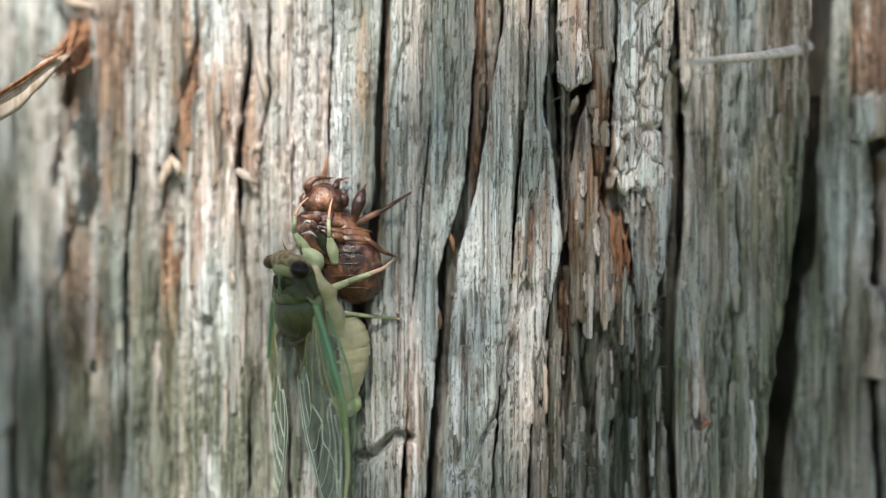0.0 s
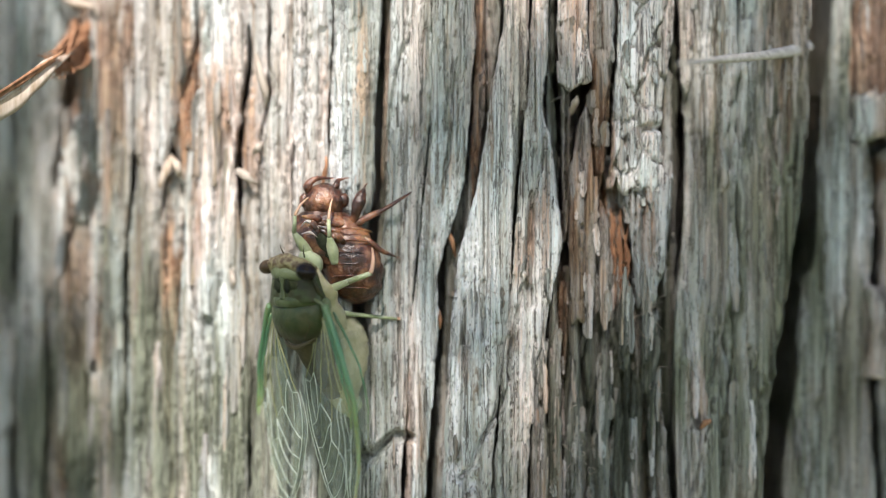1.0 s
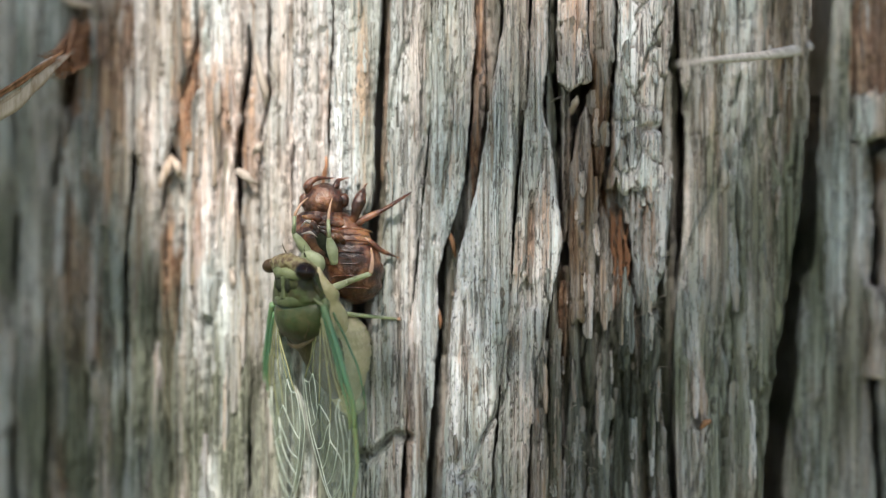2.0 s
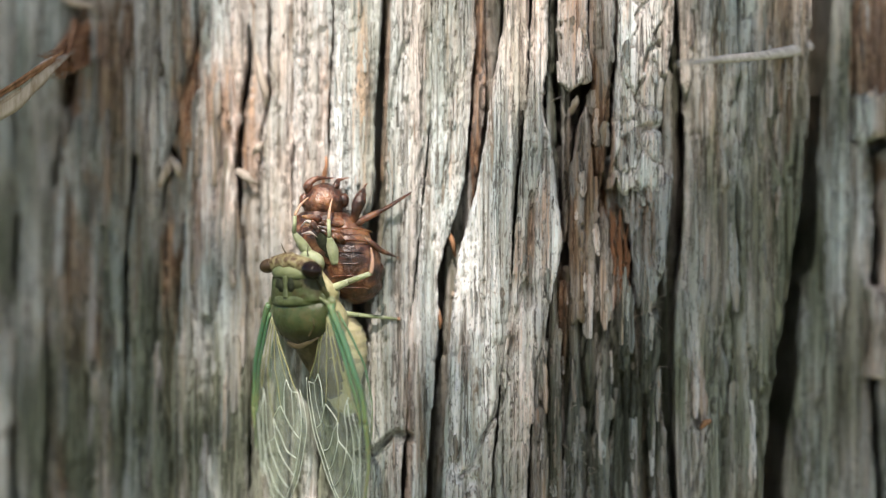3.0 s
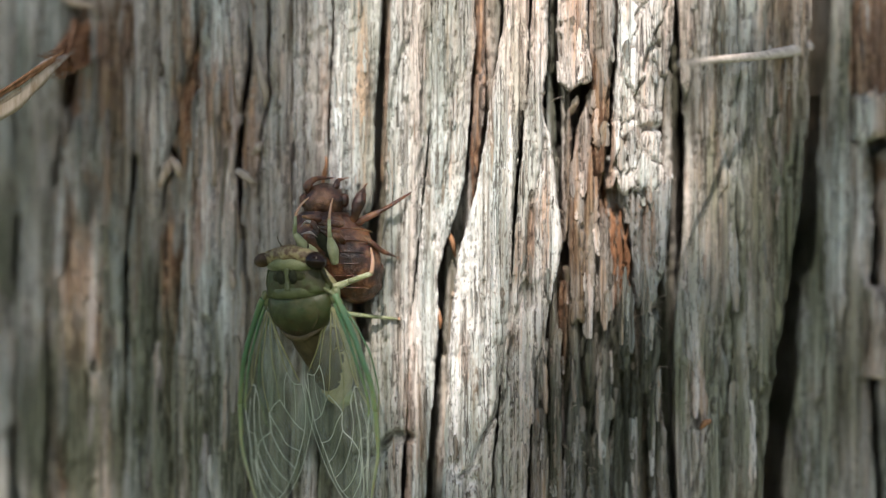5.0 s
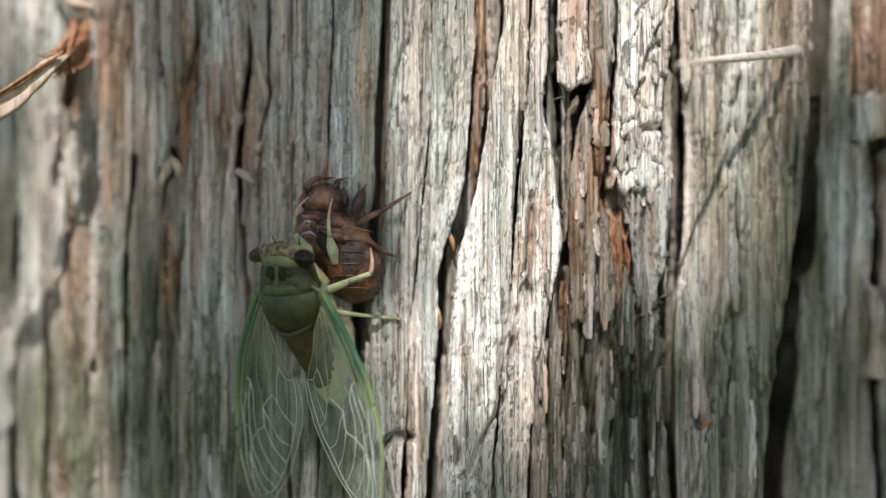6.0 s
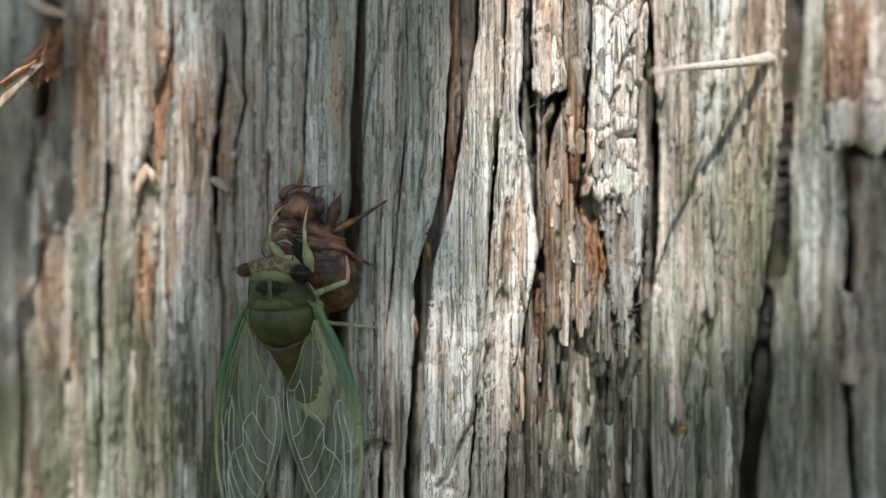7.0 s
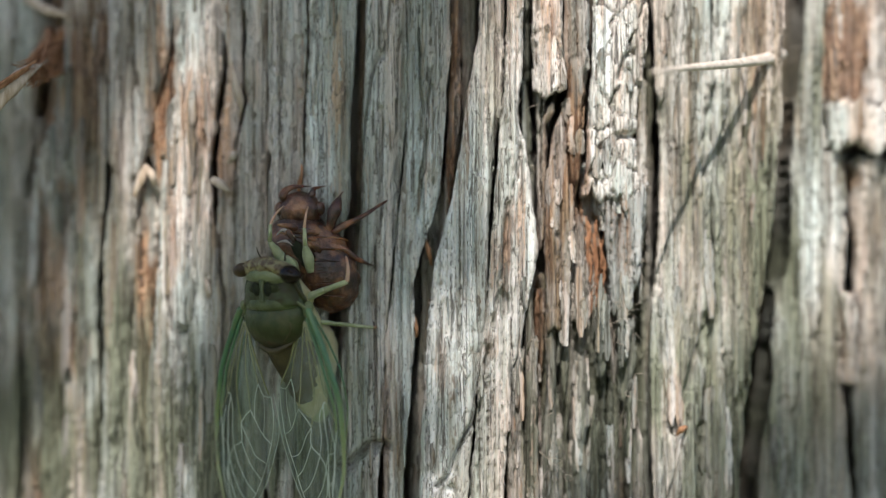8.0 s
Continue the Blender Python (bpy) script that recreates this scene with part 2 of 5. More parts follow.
def grid_faces(rows, cols, wrap=False):
    i = np.arange(rows - 1)[:, None] * cols
    c = np.arange(cols if wrap else cols - 1)[None, :]
    d = (c + 1) % cols
    q = np.stack([i + c, i + d, i + cols + d, i + cols + c], -1).reshape(-1, 4)
    return q.tolist()


def loft(name, sections, seg=28, power=2.0, rough=0.0, seed=0, freq=1.0):
    """A closed body through rings (z, cx, cy, rx, ry), in millimetres; front is -y."""
    ang = np.linspace(0, 2 * math.pi, seg, endpoint=False)
    cs, sn = np.cos(ang), np.sin(ang)
    ex = 2.0 / power
    px, py = np.sign(cs) * np.abs(cs) ** ex, np.sign(sn) * np.abs(sn) ** ex
    verts = []
    for z, cx, cy, rx, ry in sections:
        for u, v in zip(px, py):
            w = Vector((cx + rx * u, cy + ry * v, z))
            if rough:
                w += Vector((u, v, 0)) * rough * noise.noise(w * freq + Vector((seed, 0, 0)))
            verts.append(w * MM)
    k = len(sections)
    faces = grid_faces(k, seg, True)
    faces += [list(range(seg))[::-1], [(k - 1) * seg + i for i in range(seg)]]
    return smooth_mesh(name, verts, faces)


def curve_sections(points, n=24):
    """Smooth rings between a few given ones."""
    p = np.array(points, dtype=float)
    t = np.arange(len(p))
    out = []
    for s in np.linspace(0, len(p) - 1, n):
        i = min(int(s), len(p) - 2)
        f = s - i
        a, b = p[i], p[i + 1]
        ma = (p[i + 1] - p[max(i - 1, 0)]) / 2
        mb = (p[min(i + 2, len(p) - 1)] - p[i]) / 2
        out.append(a * (2 * f**3 - 3 * f**2 + 1) + ma * (f**3 - 2 * f**2 + f) + b * (-2 * f**3 + 3 * f**2) + mb * (f**3 - f**2))
    return out


def tube_data(points, radii, seg=8, flat=1.0, wob=0.0, seed=0):
    """Rings swept along a path; all in the unit of the points."""
    pts = [Vector(p) for p in points]
    verts, faces = [], []
    k = len(pts)
    for i, p in enumerate(pts):
        d = (pts[min(i + 1, k - 1)] - pts[max(i - 1, 0)]).normalized()
        side = d.cross(Vector((0, 1, 0)))
        if side.length < 1e-3:
            side = d.cross(Vector((1, 0, 0)))
        side.normalize()
        up = side.cross(d)
        for j in range(seg):
            a = 2 * math.pi * j / seg
            r = radii[i] * (1 + wob * noise.noise(Vector((seed * 7.1 + j * 0.9, i * 0.22, seed))))
            verts.append(p + side * r * math.cos(a) + up * r * flat * math.sin(a))
    faces = grid_faces(k, seg, True)
    faces += [list(range(seg))[::-1], [(k - 1) * seg + i for i in range(seg)]]
    return verts, faces


def tube(name, points, radii, seg=8, flat=1.0, n=0, wob=0.0, seed=0, scale=MM):
    if n:
        rows = curve_sections([(*p, r) for p, r in zip(points, radii)], n)
        points, radii = [r[:3] for r in rows], [max(r[3], 1e-3) for r in rows]
    v, f = tube_data(points, radii, seg, flat, wob, seed)
    return smooth_mesh(name, [x * scale for x in v], f)


def ball(name, c, r, turn=0.0, seg=20, rings=12):
    """An ellipsoid; centre and half-axes in millimetres, turned about y."""
    m = Matrix.Rotation(radians(turn), 3, "Y")
    verts = []
    for i in range(rings + 1):
        a = math.pi * (0.02 + 0.96 * i / rings)
        for j in range(seg):
            t = 2 * math.pi * j / seg
            v = m @ Vector((r[0] * math.sin(a) * math.cos(t), r[1] * math.sin(a) * math.sin(t), r[2] * math.cos(a)))
            verts.append((Vector(c) + v) * MM)
    k = rings + 1
    faces = grid_faces(k, seg, True) + [list(range(seg))[::-1], [(k - 1) * seg + i for i in range(seg)]]
    return smooth_mesh(name, verts, faces)


# smooth value noise on arrays
def lattice(ix, iy, seed):
    k = (ix.astype(np.int64) * 374761393 + iy.astype(np.int64) * 668265263 + seed * 144269504) & 0xFFFFFFFF
    k = ((k ^ (k >> 13)) * 1274126177) & 0xFFFFFFFF
    return ((k ^ (k >> 16)) & 0xFFFF) / 32767.5 - 1.0


def vn(x, y, seed=0):
    x, y = np.broadcast_arrays(np.asarray(x, float), np.asarray(y, float))
    ix, iy = np.floor(x), np.floor(y)
    fx, fy = x - ix, y - iy
    fx, fy = fx * fx * (3 - 2 * fx), fy * fy * (3 - 2 * fy)
    a, b = lattice(ix, iy, seed), lattice(ix + 1, iy, seed)
    c, d = lattice(ix, iy + 1, seed), lattice(ix + 1, iy + 1, seed)
    return (a * (1 - fx) + b * fx) * (1 - fy) + (c * (1 - fx) + d * fx) * fy


def step(lo, hi, x):
    t = np.clip((x - lo) / (hi - lo), 0, 1)
    return t * t * (3 - 2 * t)


def plates(x, y, seed):
    """Distance to the border of irregular cells, and a height for each cell."""
    ix, iy = np.floor(x), np.floor(y)
    f1, f2, hh = np.full(x.shape, 9.0), np.full(x.shape, 9.0), np.zeros(x.shape)
    for dx in (-1, 0, 1):
        for dy in (-1, 0, 1):
            cx, cy = ix + dx, iy + dy
            ox, oy = cx + 0.5 + 0.42 * lattice(cx, cy, seed), cy + 0.5 + 0.42 * lattice(cx, cy, seed + 1)
            d = np.hypot(x - ox, y - oy)
            nearer = d < f1
            f2 = np.where(nearer, f1, np.minimum(f2, d))
            hh = np.where(nearer, lattice(cx, cy, seed + 2), hh)
            f1 = np.where(nearer, d, f1)
    return f2 - f1, hh


# ---------------------------------------------------------------- ground and trunk
def build_ground():
    n = 60
    t = np.linspace(-1, 1, n)
    s = np.sign(t) * np.abs(t) ** 3 * 600
    X, Y = np.meshgrid(s, s)
    Z = 0.03 * vn(X / 0.8, Y / 0.8, 3) * np.exp(-np.hypot(X, Y) / 20) - 0.02
    v = np.stack([X, Y, Z], -1).reshape(-1, 3)
    ob = new("ground", smooth_mesh("ground", v, grid_faces(n, n)))
    ob.data.materials.append(GROUND)
    tagged(ob, "shaded forest ground with leaf litter and grass", "ground", kind="structure")


TRUNK_R = 0.175
AXIS = Vector((0.010, TRUNK_R, 0.0))


def on_trunk(a, z, h):
    """A place on the trunk: millimetres round it, over the lens's height, and out from the bark's base."""
    ang = np.asarray(a) * MM / TRUNK_R
    r = TRUNK_R + np.asarray(h) * MM
    return np.stack(np.broadcast_arrays(AXIS.x + r * np.sin(ang), AXIS.y - r * np.cos(ang), EYE_H + np.asarray(z) * MM), -1)


def grain(a, z, seed):
    """Fibrous relief of old bark, in millimetres: long straight ridges, parted by fissures."""
    w = a + 0.8 * vn(a / 9, z / 45, 11) + 0.07 * vn(a / 2, z / 9, 12)
    h = 0.42 * vn(w / 3.1, z / 90, seed) + 0.26 * vn(w / 1.4, z / 70, seed + 1)
    h += 0.32 * (0.45 - np.abs(vn(w / 0.8, z / 48, seed + 2)))
    h += 0.20 * (0.4 - np.abs(vn(w / 0.42, z / 30, seed + 3)))
    h += 0.16 * (0.4 - np.abs(vn(w / 0.34, z / 12, seed + 4))) + 0.08 * vn(w / 0.4, z / 1.2, seed + 5) + 0.07 * vn(w / 0.7, z / 3.0, seed + 8)
    # long fissures where the fibres part
    for wide, long, depth, k in ((2.2, 55, 2.0, 20), (1.2, 30, 1.2, 24), (4.0, 80, 2.6, 28), (0.8, 34, 0.8, 32)):
        f = np.abs(vn(w / wide, z / long, seed + k)) * wide
        h -= depth * (1 - step(0.02, 0.20, f)) * step(-0.2, 0.25, vn(w / 4, z / 24, seed + k + 1))
    # flakes that have lifted or gone, with sharp lips
    for wide, long, lift, k in ((2.4, 30, 0.7, 40), (1.2, 14, 0.36, 44), (0.8, 7, 0.18, 48)):
        flake = vn(w / wide, z / long, seed + k) + 0.10 * vn(w / 0.4, z / 1.2, seed + k + 2)
        h += lift * step(0.14, 0.19, flake) - lift * step(0.36, 0.41, -flake)
    for wide, long, lift, k in ((2.8, 46, 0.40, 70), (1.3, 30, 0.18, 74)):
        ledge = 1.7 * vn(w / wide + 0.25 * vn(w / 0.6, z / 4, seed + k + 1), z / long, seed + k) + 0.12 * vn(w / 0.35, z / 2.2, seed + k + 2)
        h += lift * (np.floor(ledge) + step(0.0, 0.10, ledge - np.floor(ledge)))
    crumb = vn(w / 0.4, z / 0.7, seed + 60)
    h -= 0.28 * step(0.42, 0.6, crumb) * step(-0.2, 0.3, vn(w / 5, z / 14, seed + 61))
    check = vn(w / 1.6, z / 0.6, seed + 6)
    h -= 0.4 * step(0.68, 0.8, check) * step(0.0, 0.4, vn(a / 9, z / 9, seed + 7))
    return h


def to_line(a, z, line):
    d = np.full(a.shape, 1e9)
    for (a0, z0), (a1, z1) in zip(line, line[1:]):
        da, dz = a1 - a0, z1 - z0
        t = np.clip(((a - a0) * da + (z - z0) * dz) / (da * da + dz * dz + 1e-9), 0, 1)
        d = np.minimum(d, np.hypot(a - a0 - t * da, z - z0 - t * dz))
    return d


SURFACES = []        # (heights up, left edge, right edge, relief) of each strip
CRACKS = []          # (line, width, depth)
STAINS = []          # (a, z, half width, half height, strength)
GREENS = []          # the same for patches of algae; one also holds painted shade


def crack(line, width=0.35, depth=1.6):
    CRACKS.append((line, width, depth))


def stain(at, ra, rz, k=0.8):
    STAINS.append((*at, ra, rz, k))


def algae_and_shade(at, ra, rz, k=0.6):
    GREENS.append((*at, ra, rz, k))


def run_of(line, z):
    """Across-place of an edge at the heights z; it runs straight on past its ends."""
    p = sorted(line, key=lambda q: q[1])
    return np.interp(z, [q[1] for q in p], [q[0] for q in p])


def bark_strip(left, right, height, bare=0.0, top=None, bottom=None, edge=1.3, seed=1, cell=None, jag=2.0, bulge=0.4, calm=1.0, low=-13.0, sway=1.0, lip=1.4, moss_and_shade=0.0, bleach=0.0, name="bark_strip", label=""):
    """One long plate of bark between two edges (lists of (across, up) in mm); top or bottom: where it breaks off."""
    z0 = -170.0 if bottom is None else bottom
    z1 = 170.0 if top is None else top
    fine_lo, fine_hi = max(z0, -54.0), min(z1, 54.0)
    z = np.arange(fine_lo, fine_hi, 0.45)
    if z0 < -54:
        z = np.concatenate([np.arange(z0, -54, 4.0), z])
    if z1 > 54:
        z = np.concatenate([z, np.arange(54, z1, 4.0)])
    aL, aR = run_of(left, z), run_of(right, z)
    aL = aL + 0.45 * sway * vn(z / 13, 0.5, seed) + 0.13 * vn(z / 3.2, 0.5, seed + 1) + 0.16 * vn(z / 0.8, 0.5, seed + 2)
    aR = aR + 0.45 * sway * vn(z / 13, 7.5, seed) + 0.13 * vn(z / 3.2, 7.5, seed + 1) + 0.16 * vn(z / 0.8, 7.5, seed + 2)
    aL, aR = aL + 0.12, aR - 0.12
    wide = np.maximum(aR - aL, 0.25)
    n = int(np.clip(np.mean(wide) / 0.19, 6, 130))
    t = np.linspace(0, 1, n)
    A = aL[:, None] + wide[:, None] * t[None, :]
    Z = np.repeat(z[:, None], n, 1)
    near = np.minimum(t[None, :], 1 - t[None, :]) * wide[:, None]
    H = height + bulge * (1 - (2 * t[None, :] - 1) ** 2) * np.minimum(wide[:, None] / 6, 1.5) + calm * grain(A, Z, seed * 17 % 97)
    H -= (0.55 * (1 - step(0, edge, near)) + 0.45 * (1 - step(0, 0.3, near))) * (0.8 + 0.5 * vn(Z / 4, A / 3, seed + 9))
    if cell:
        border, lift = plates((A + 0.8 * vn(A / 2, Z / 2, 5)) / cell[0], Z / cell[1], seed)
        H += 0.55 * lift - 1.3 * (1 - step(0.0, 0.08, border))
    for line, w, dep in CRACKS:
        if min(q[0] for q in line) > A.max() + 2 or max(q[0] for q in line) < A.min() - 2:
            continue
        d = to_line(A + 0.35 * vn(A / 1.5, Z / 1.5, 8), Z, line)
        H -= dep * np.exp(-(d / w) ** 2)
    for end, sign in ((bottom, 1), (top, -1)):
        if end is None:
            continue
        tooth = jag * (0.8 * vn(A / 1.6, 0.5, seed + 3) + 0.6 * vn(A / 0.5, 0.5, seed + 4))
        far = sign * (Z - end)
        Z = Z + tooth * np.exp(-np.maximum(far, 0) / 5)
        H -= 0.5 * (1 - step(0, 0.8, far))
    bareness = np.full(A.shape, bare) + 0.10 * vn(A / 2, Z / 18, 31)
    for sa, sz, ra, rz, k in STAINS:
        q = ((A - sa) / ra) ** 2 + ((Z - sz) / rz) ** 2 + 0.9 * vn(A / 1.2, Z / 14, 33) + 0.6 * vn(A / 0.5, Z / 6, 34)
        bareness += k * (1 - step(0.0, 1.7, q))
    # green: algae, plus painted shade on the crevice floors and below the wings
    green = np.clip(moss_and_shade * (0.75 + 0.9 * vn(A / 2.5, Z / 30, seed + 50) + 0.4 * vn(A / 0.9, Z / 12, seed + 51)), 0, 0.9) + 0.35 * step(0.35, 0.75, vn(A / 7 + 3, Z / 40, 77))
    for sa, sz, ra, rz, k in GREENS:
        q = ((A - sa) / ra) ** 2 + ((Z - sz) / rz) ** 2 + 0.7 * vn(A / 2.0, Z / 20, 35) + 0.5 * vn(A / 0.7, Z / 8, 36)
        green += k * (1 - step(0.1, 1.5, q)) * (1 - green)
    SURFACES.append((z, aL, aR, H.copy()))
    # side walls and broken ends go down to the wood below
    def calmed(v):
        k = min(31, len(v) // 2 * 2 - 1)
        return np.convolve(np.pad(v, k // 2, "edge"), np.ones(k) / k, "valid")[:, None]
    under = np.minimum(0.42 * calmed(wide), 6.0)
    sL, sR, hL, hR = calmed(A[:, 0]), calmed(A[:, -1]), calmed(H[:, 0]), calmed(H[:, -1])
    A = np.concatenate([sL + under, sL + under, A[:, :1] + 0.1, A, A[:, -1:] - 0.1, sR - under, sR - under], 1)
    Z = np.concatenate([Z[:, :1]] * 3 + [Z] + [Z[:, -1:]] * 3, 1)
    floor = np.full((len(z), 1), low)
    H = np.concatenate([floor, hL - lip - 1.0, H[:, :1] - lip, H, H[:, -1:] - lip, hR - lip - 1.0, floor], 1)
    bareness = np.concatenate([bareness[:, :1] + 0.15] * 3 + [bareness] + [bareness[:, -1:] + 0.15] * 3, 1)
    green = np.concatenate([green[:, :1]] * 3 + [green] + [green[:, -1:]] * 3, 1)
    green = np.concatenate([green[:1]] * 3 + [green] + [green[-1:]] * 3)
    n += 4
    tuck = 4.0
    A, bareness = np.concatenate([A[:1]] * 3 + [A] + [A[-1:]] * 3), np.concatenate([bareness[:1]] * 3 + [bareness] + [bareness[-1:]] * 3)
    Z = np.concatenate([Z[:1] + tuck, Z[:1] + tuck, Z[:1], Z, Z[-1:], Z[-1:] - tuck, Z[-1:] - tuck])
    floor = np.full((1, n + 2), low)
    H = np.concatenate([floor, np.maximum(H[:1] - lip - 1.0, low), np.maximum(H[:1] - lip, low), H, np.maximum(H[-1:] - lip, low), np.maximum(H[-1:] - lip - 1.0, low), floor])
    v = on_trunk(A, Z, H).reshape(-1, 3) - np.array(TREE.location)
    me = smooth_mesh(name, v, grid_faces(len(z) + 6, n + 2), {"bare": bareness.ravel(), "moss_and_shade": green.ravel(), "bleach": np.full(green.size, bleach)})
    return part(name, me, BARK, TREE, label)


def build_trunk():
    """The trunk under the strips: ridged all round, a little deeper where the strips lie."""
    za = np.concatenate([np.linspace(0, 1.1, 90), np.linspace(1.105, 1.495, 300), np.linspace(1.5, 4.2, 200)]) - EYE_H
    ang = np.linspace(0, 2 * math.pi, 900, endpoint=False)
    A, Z = np.meshgrid(ang * TRUNK_R / MM, za / MM)
    side = (A + math.pi * TRUNK_R / MM) % (2 * math.pi * TRUNK_R / MM) - math.pi * TRUNK_R / MM
    front = (1 - step(95, 110, np.abs(side))) * (1 - step(160, 172, np.abs(Z)))
    ridge = 1 - np.abs(vn(A / 9 + 0.8 * vn(A / 30, Z / 90, 1), Z / 160, 2))
    H = 9 * (ridge - 0.45) + 2.5 * vn(A / 3, Z / 60, 4)
    H = H * (1 - front) + front * (-10.0 - 8.0 * step(26, 36, side) + 1.6 * vn(A / 2.2, Z / 40, 5) + 0.7 * vn(A / 1.0, Z / 18, 6))
    flare = 60 * np.exp(-(Z / 1000 + EYE_H) / 0.22)
    v = on_trunk(A, Z, H + flare).reshape(-1, 3) - np.array(TREE.location)
    bare = (0.16 + 0.25 * vn(A / 6, Z / 40, 9)).ravel()
    me = smooth_mesh("trunk", v, grid_faces(len(za), 900, True), {"bare": bare, "moss_and_shade": np.full(bare.shape, 0.35)})
    part("trunk", me, BARK, TREE)


build_ground()
TREE = empty("tree", pose(AXIS.x, AXIS.y, 0), "old tree with grey weathered fibrous bark in long strips", "tree")
bpy.context.view_layer.update()
build_trunk()

# stains of bare red wood, then cracks
algae_and_shade((-62.0, -30.0), 17, 24, 0.85)
# dark bark with the cicada's cast shadow painted in, below its wings
algae_and_shade((-28.0, -36.0), 6, 15, 0.9)
algae_and_shade((-42.0, -34.0), 10, 16, 0.8)
algae_and_shade((-32.0, -30.0), 3, 14, 0.6)
crack([(-27.0, -20.0), (-27.2, -34.0), (-27.5, -52.0)], 2.0, 3.6)
algae_and_shade((46.0, -4.0), 9, 30, 0.4)
algae_and_shade((40.0, -30.0), 16, 20, 0.5)
algae_and_shade((20.0, -30.0), 10, 16, 0.35)
stain((36.0, 12.0), 3, 16, 0.4)
stain((47.0, 4.0), 3, 14, 0.45)
stain((34.0, -18.0), 2.5, 12, 0.35)
stain((-78.0, -8.0), 4, 20, 0.35)
stain((-52.0, 12.0), 2.5, 20, 0.35)
algae_and_shade((-80.0, -26.0), 9, 20, 0.5)
algae_and_shade((-68.0, 4.0), 5, 16, 0.3)
algae_and_shade((20.0, -22.0), 12, 16, 0.4)
algae_and_shade((36.0, -8.0), 6, 22, 0.45)
algae_and_shade((50.0, 12.0), 6, 20, 0.4)
stain((21.5, 26.0), 5, 9, 0.35)
stain((14.5, 18.0), 3.5, 12, 0.25)
stain((24.0, 12.0), 3, 8, 0.25)
stain((12.0, -3.0), 3, 9, 0.4)
stain((-70.5, 39.5), 4, 8, 0.9)
stain((-73.0, 28.8), 4, 5, 0.6)
stain((-81.3, -40.0), 3, 7, 0.7)
stain((-74.9, -17.7), 4, 5, 0.5)
stain((-60.0, -5.0), 2.6, 8, 0.9)
stain((-56.0, 25.5), 2.2, 9, 0.7)
stain((-23.1, 21.8), 2.0, 14, 0.45)
stain((-14.4, -31.3), 1.8, 12, 0.7)
stain((-6.1, -18.0), 1.6, 5, 0.8)
stain((1.8, -15.1), 1.5, 2.5, 0.5)
stain((5.6, 7.0), 2.2, 10, 0.75)
stain((3.7, -0.9), 1.6, 6, 0.7)
stain((10.6, -15.6), 1.5, 9, 0.9)
stain((13.8, 0.1), 2.4, 11, 0.4)
stain((12.3, 37.4), 2.0, 6, 0.35)
stain((24.0, 2.1), 2.4, 7, 0.4)
stain((47.2, 39.3), 3, 6, 0.6)
stain((67.3, 37.3), 5, 8, 0.9)
stain((68.9, 15.6), 3, 3, 0.8)
stain((19.6, 41.4), 2, 5, 0.5)
stain((-3.9, 13.8), 1.2, 10, 0.6)
stain((-71.8, 11.5), 3, 11, 0.42)
stain((-80.0, -4.1), 2.5, 10, 0.4)
stain((-62.2, -26.5), 3, 9, 0.35)
stain((-73.6, -33.3), 3, 9, 0.4)
stain((-48.8, 26.3), 2, 8, 0.4)
stain((-58.8, -20.3), 2, 8, 0.4)
stain((-53.3, 2.1), 2, 10, 0.35)
stain((49.9, -21.1), 1.8, 12, 0.5)
stain((40.8, -19.9), 1.5, 6, 0.35)
algae_and_shade((40.8, -32.9), 13, 24, 0.6)
algae_and_shade((58.4, -24.4), 11, 28, 0.65)
algae_and_shade((22.5, -25.5), 5, 10, 0.35)
algae_and_shade((18.6, -35.3), 9, 13, 0.5)
algae_and_shade((7.1, -38.1), 5, 8, 0.35)
algae_and_shade((44.5, 11.1), 9, 17, 0.5)
algae_and_shade((-93.2, 15.2), 6, 26, 0.45)
algae_and_shade((-64.0, -20.4), 3.0, 18, 0.5)
algae_and_shade((-72.4, -12.4), 3.0, 22, 0.5)
algae_and_shade((-47.9, -12.0), 3.5, 16, 0.4)
algae_and_shade((-61.1, 36.9), 3.5, 12, 0.4)
algae_and_shade((-90.3, -34.3), 9, 18, 0.85)
algae_and_shade((-75.5, -35.5), 6, 15, 0.65)
algae_and_shade((-57.7, -36.6), 5, 13, 0.45)
algae_and_shade((31.5, -15.8), 6, 14, 0.4)
algae_and_shade((45.0, 27.2), 3, 6, 0.5)
algae_and_shade((-47.9, -30.1), 4, 12, 0.3)
algae_and_shade((-31.5, 11.0), 2.5, 10, 0.25)
stain((-84.7, 4.4), 1.6, 26, 0.75)
stain((-69.9, 21.9), 2.2, 22, 0.7)
stain((-55.5, 32.6), 1.4, 16, 0.8)
stain((-58.8, -12.1), 1.4, 20, 0.7)
stain((-65.7, -4.0), 1.2, 24, 0.55)
stain((-79.4, -21.0), 1.5, 18, 0.5)
stain((-45.3, 2.1), 1.2, 16, 0.6)
stain((-29.5, 28.8), 1.2, 14, 0.55)
stain((-22.6, 33.6), 1.6, 12, 0.5)
stain((-8.2, 28.5), 1.0, 14, 0.35)
stain((16.7, 13.9), 1.6, 16, 0.5)
stain((46.1, 35.3), 3.0, 9, 0.55)
stain((51.0, -12.0), 2.0, 16, 0.6)
stain((60.7, 28.7), 2.0, 14, 0.5)
stain((68.6, 39.4), 4.0, 9, 0.9)
crack([(5.1, 34.9), (4.8, 28.5), (3.4, 22.1), (2.5, 13.8)], 0.22, 1.0)
crack([(7.2, 18.7), (5.1, 6.0), (2.5, -11.7)], 0.3, 1.3)
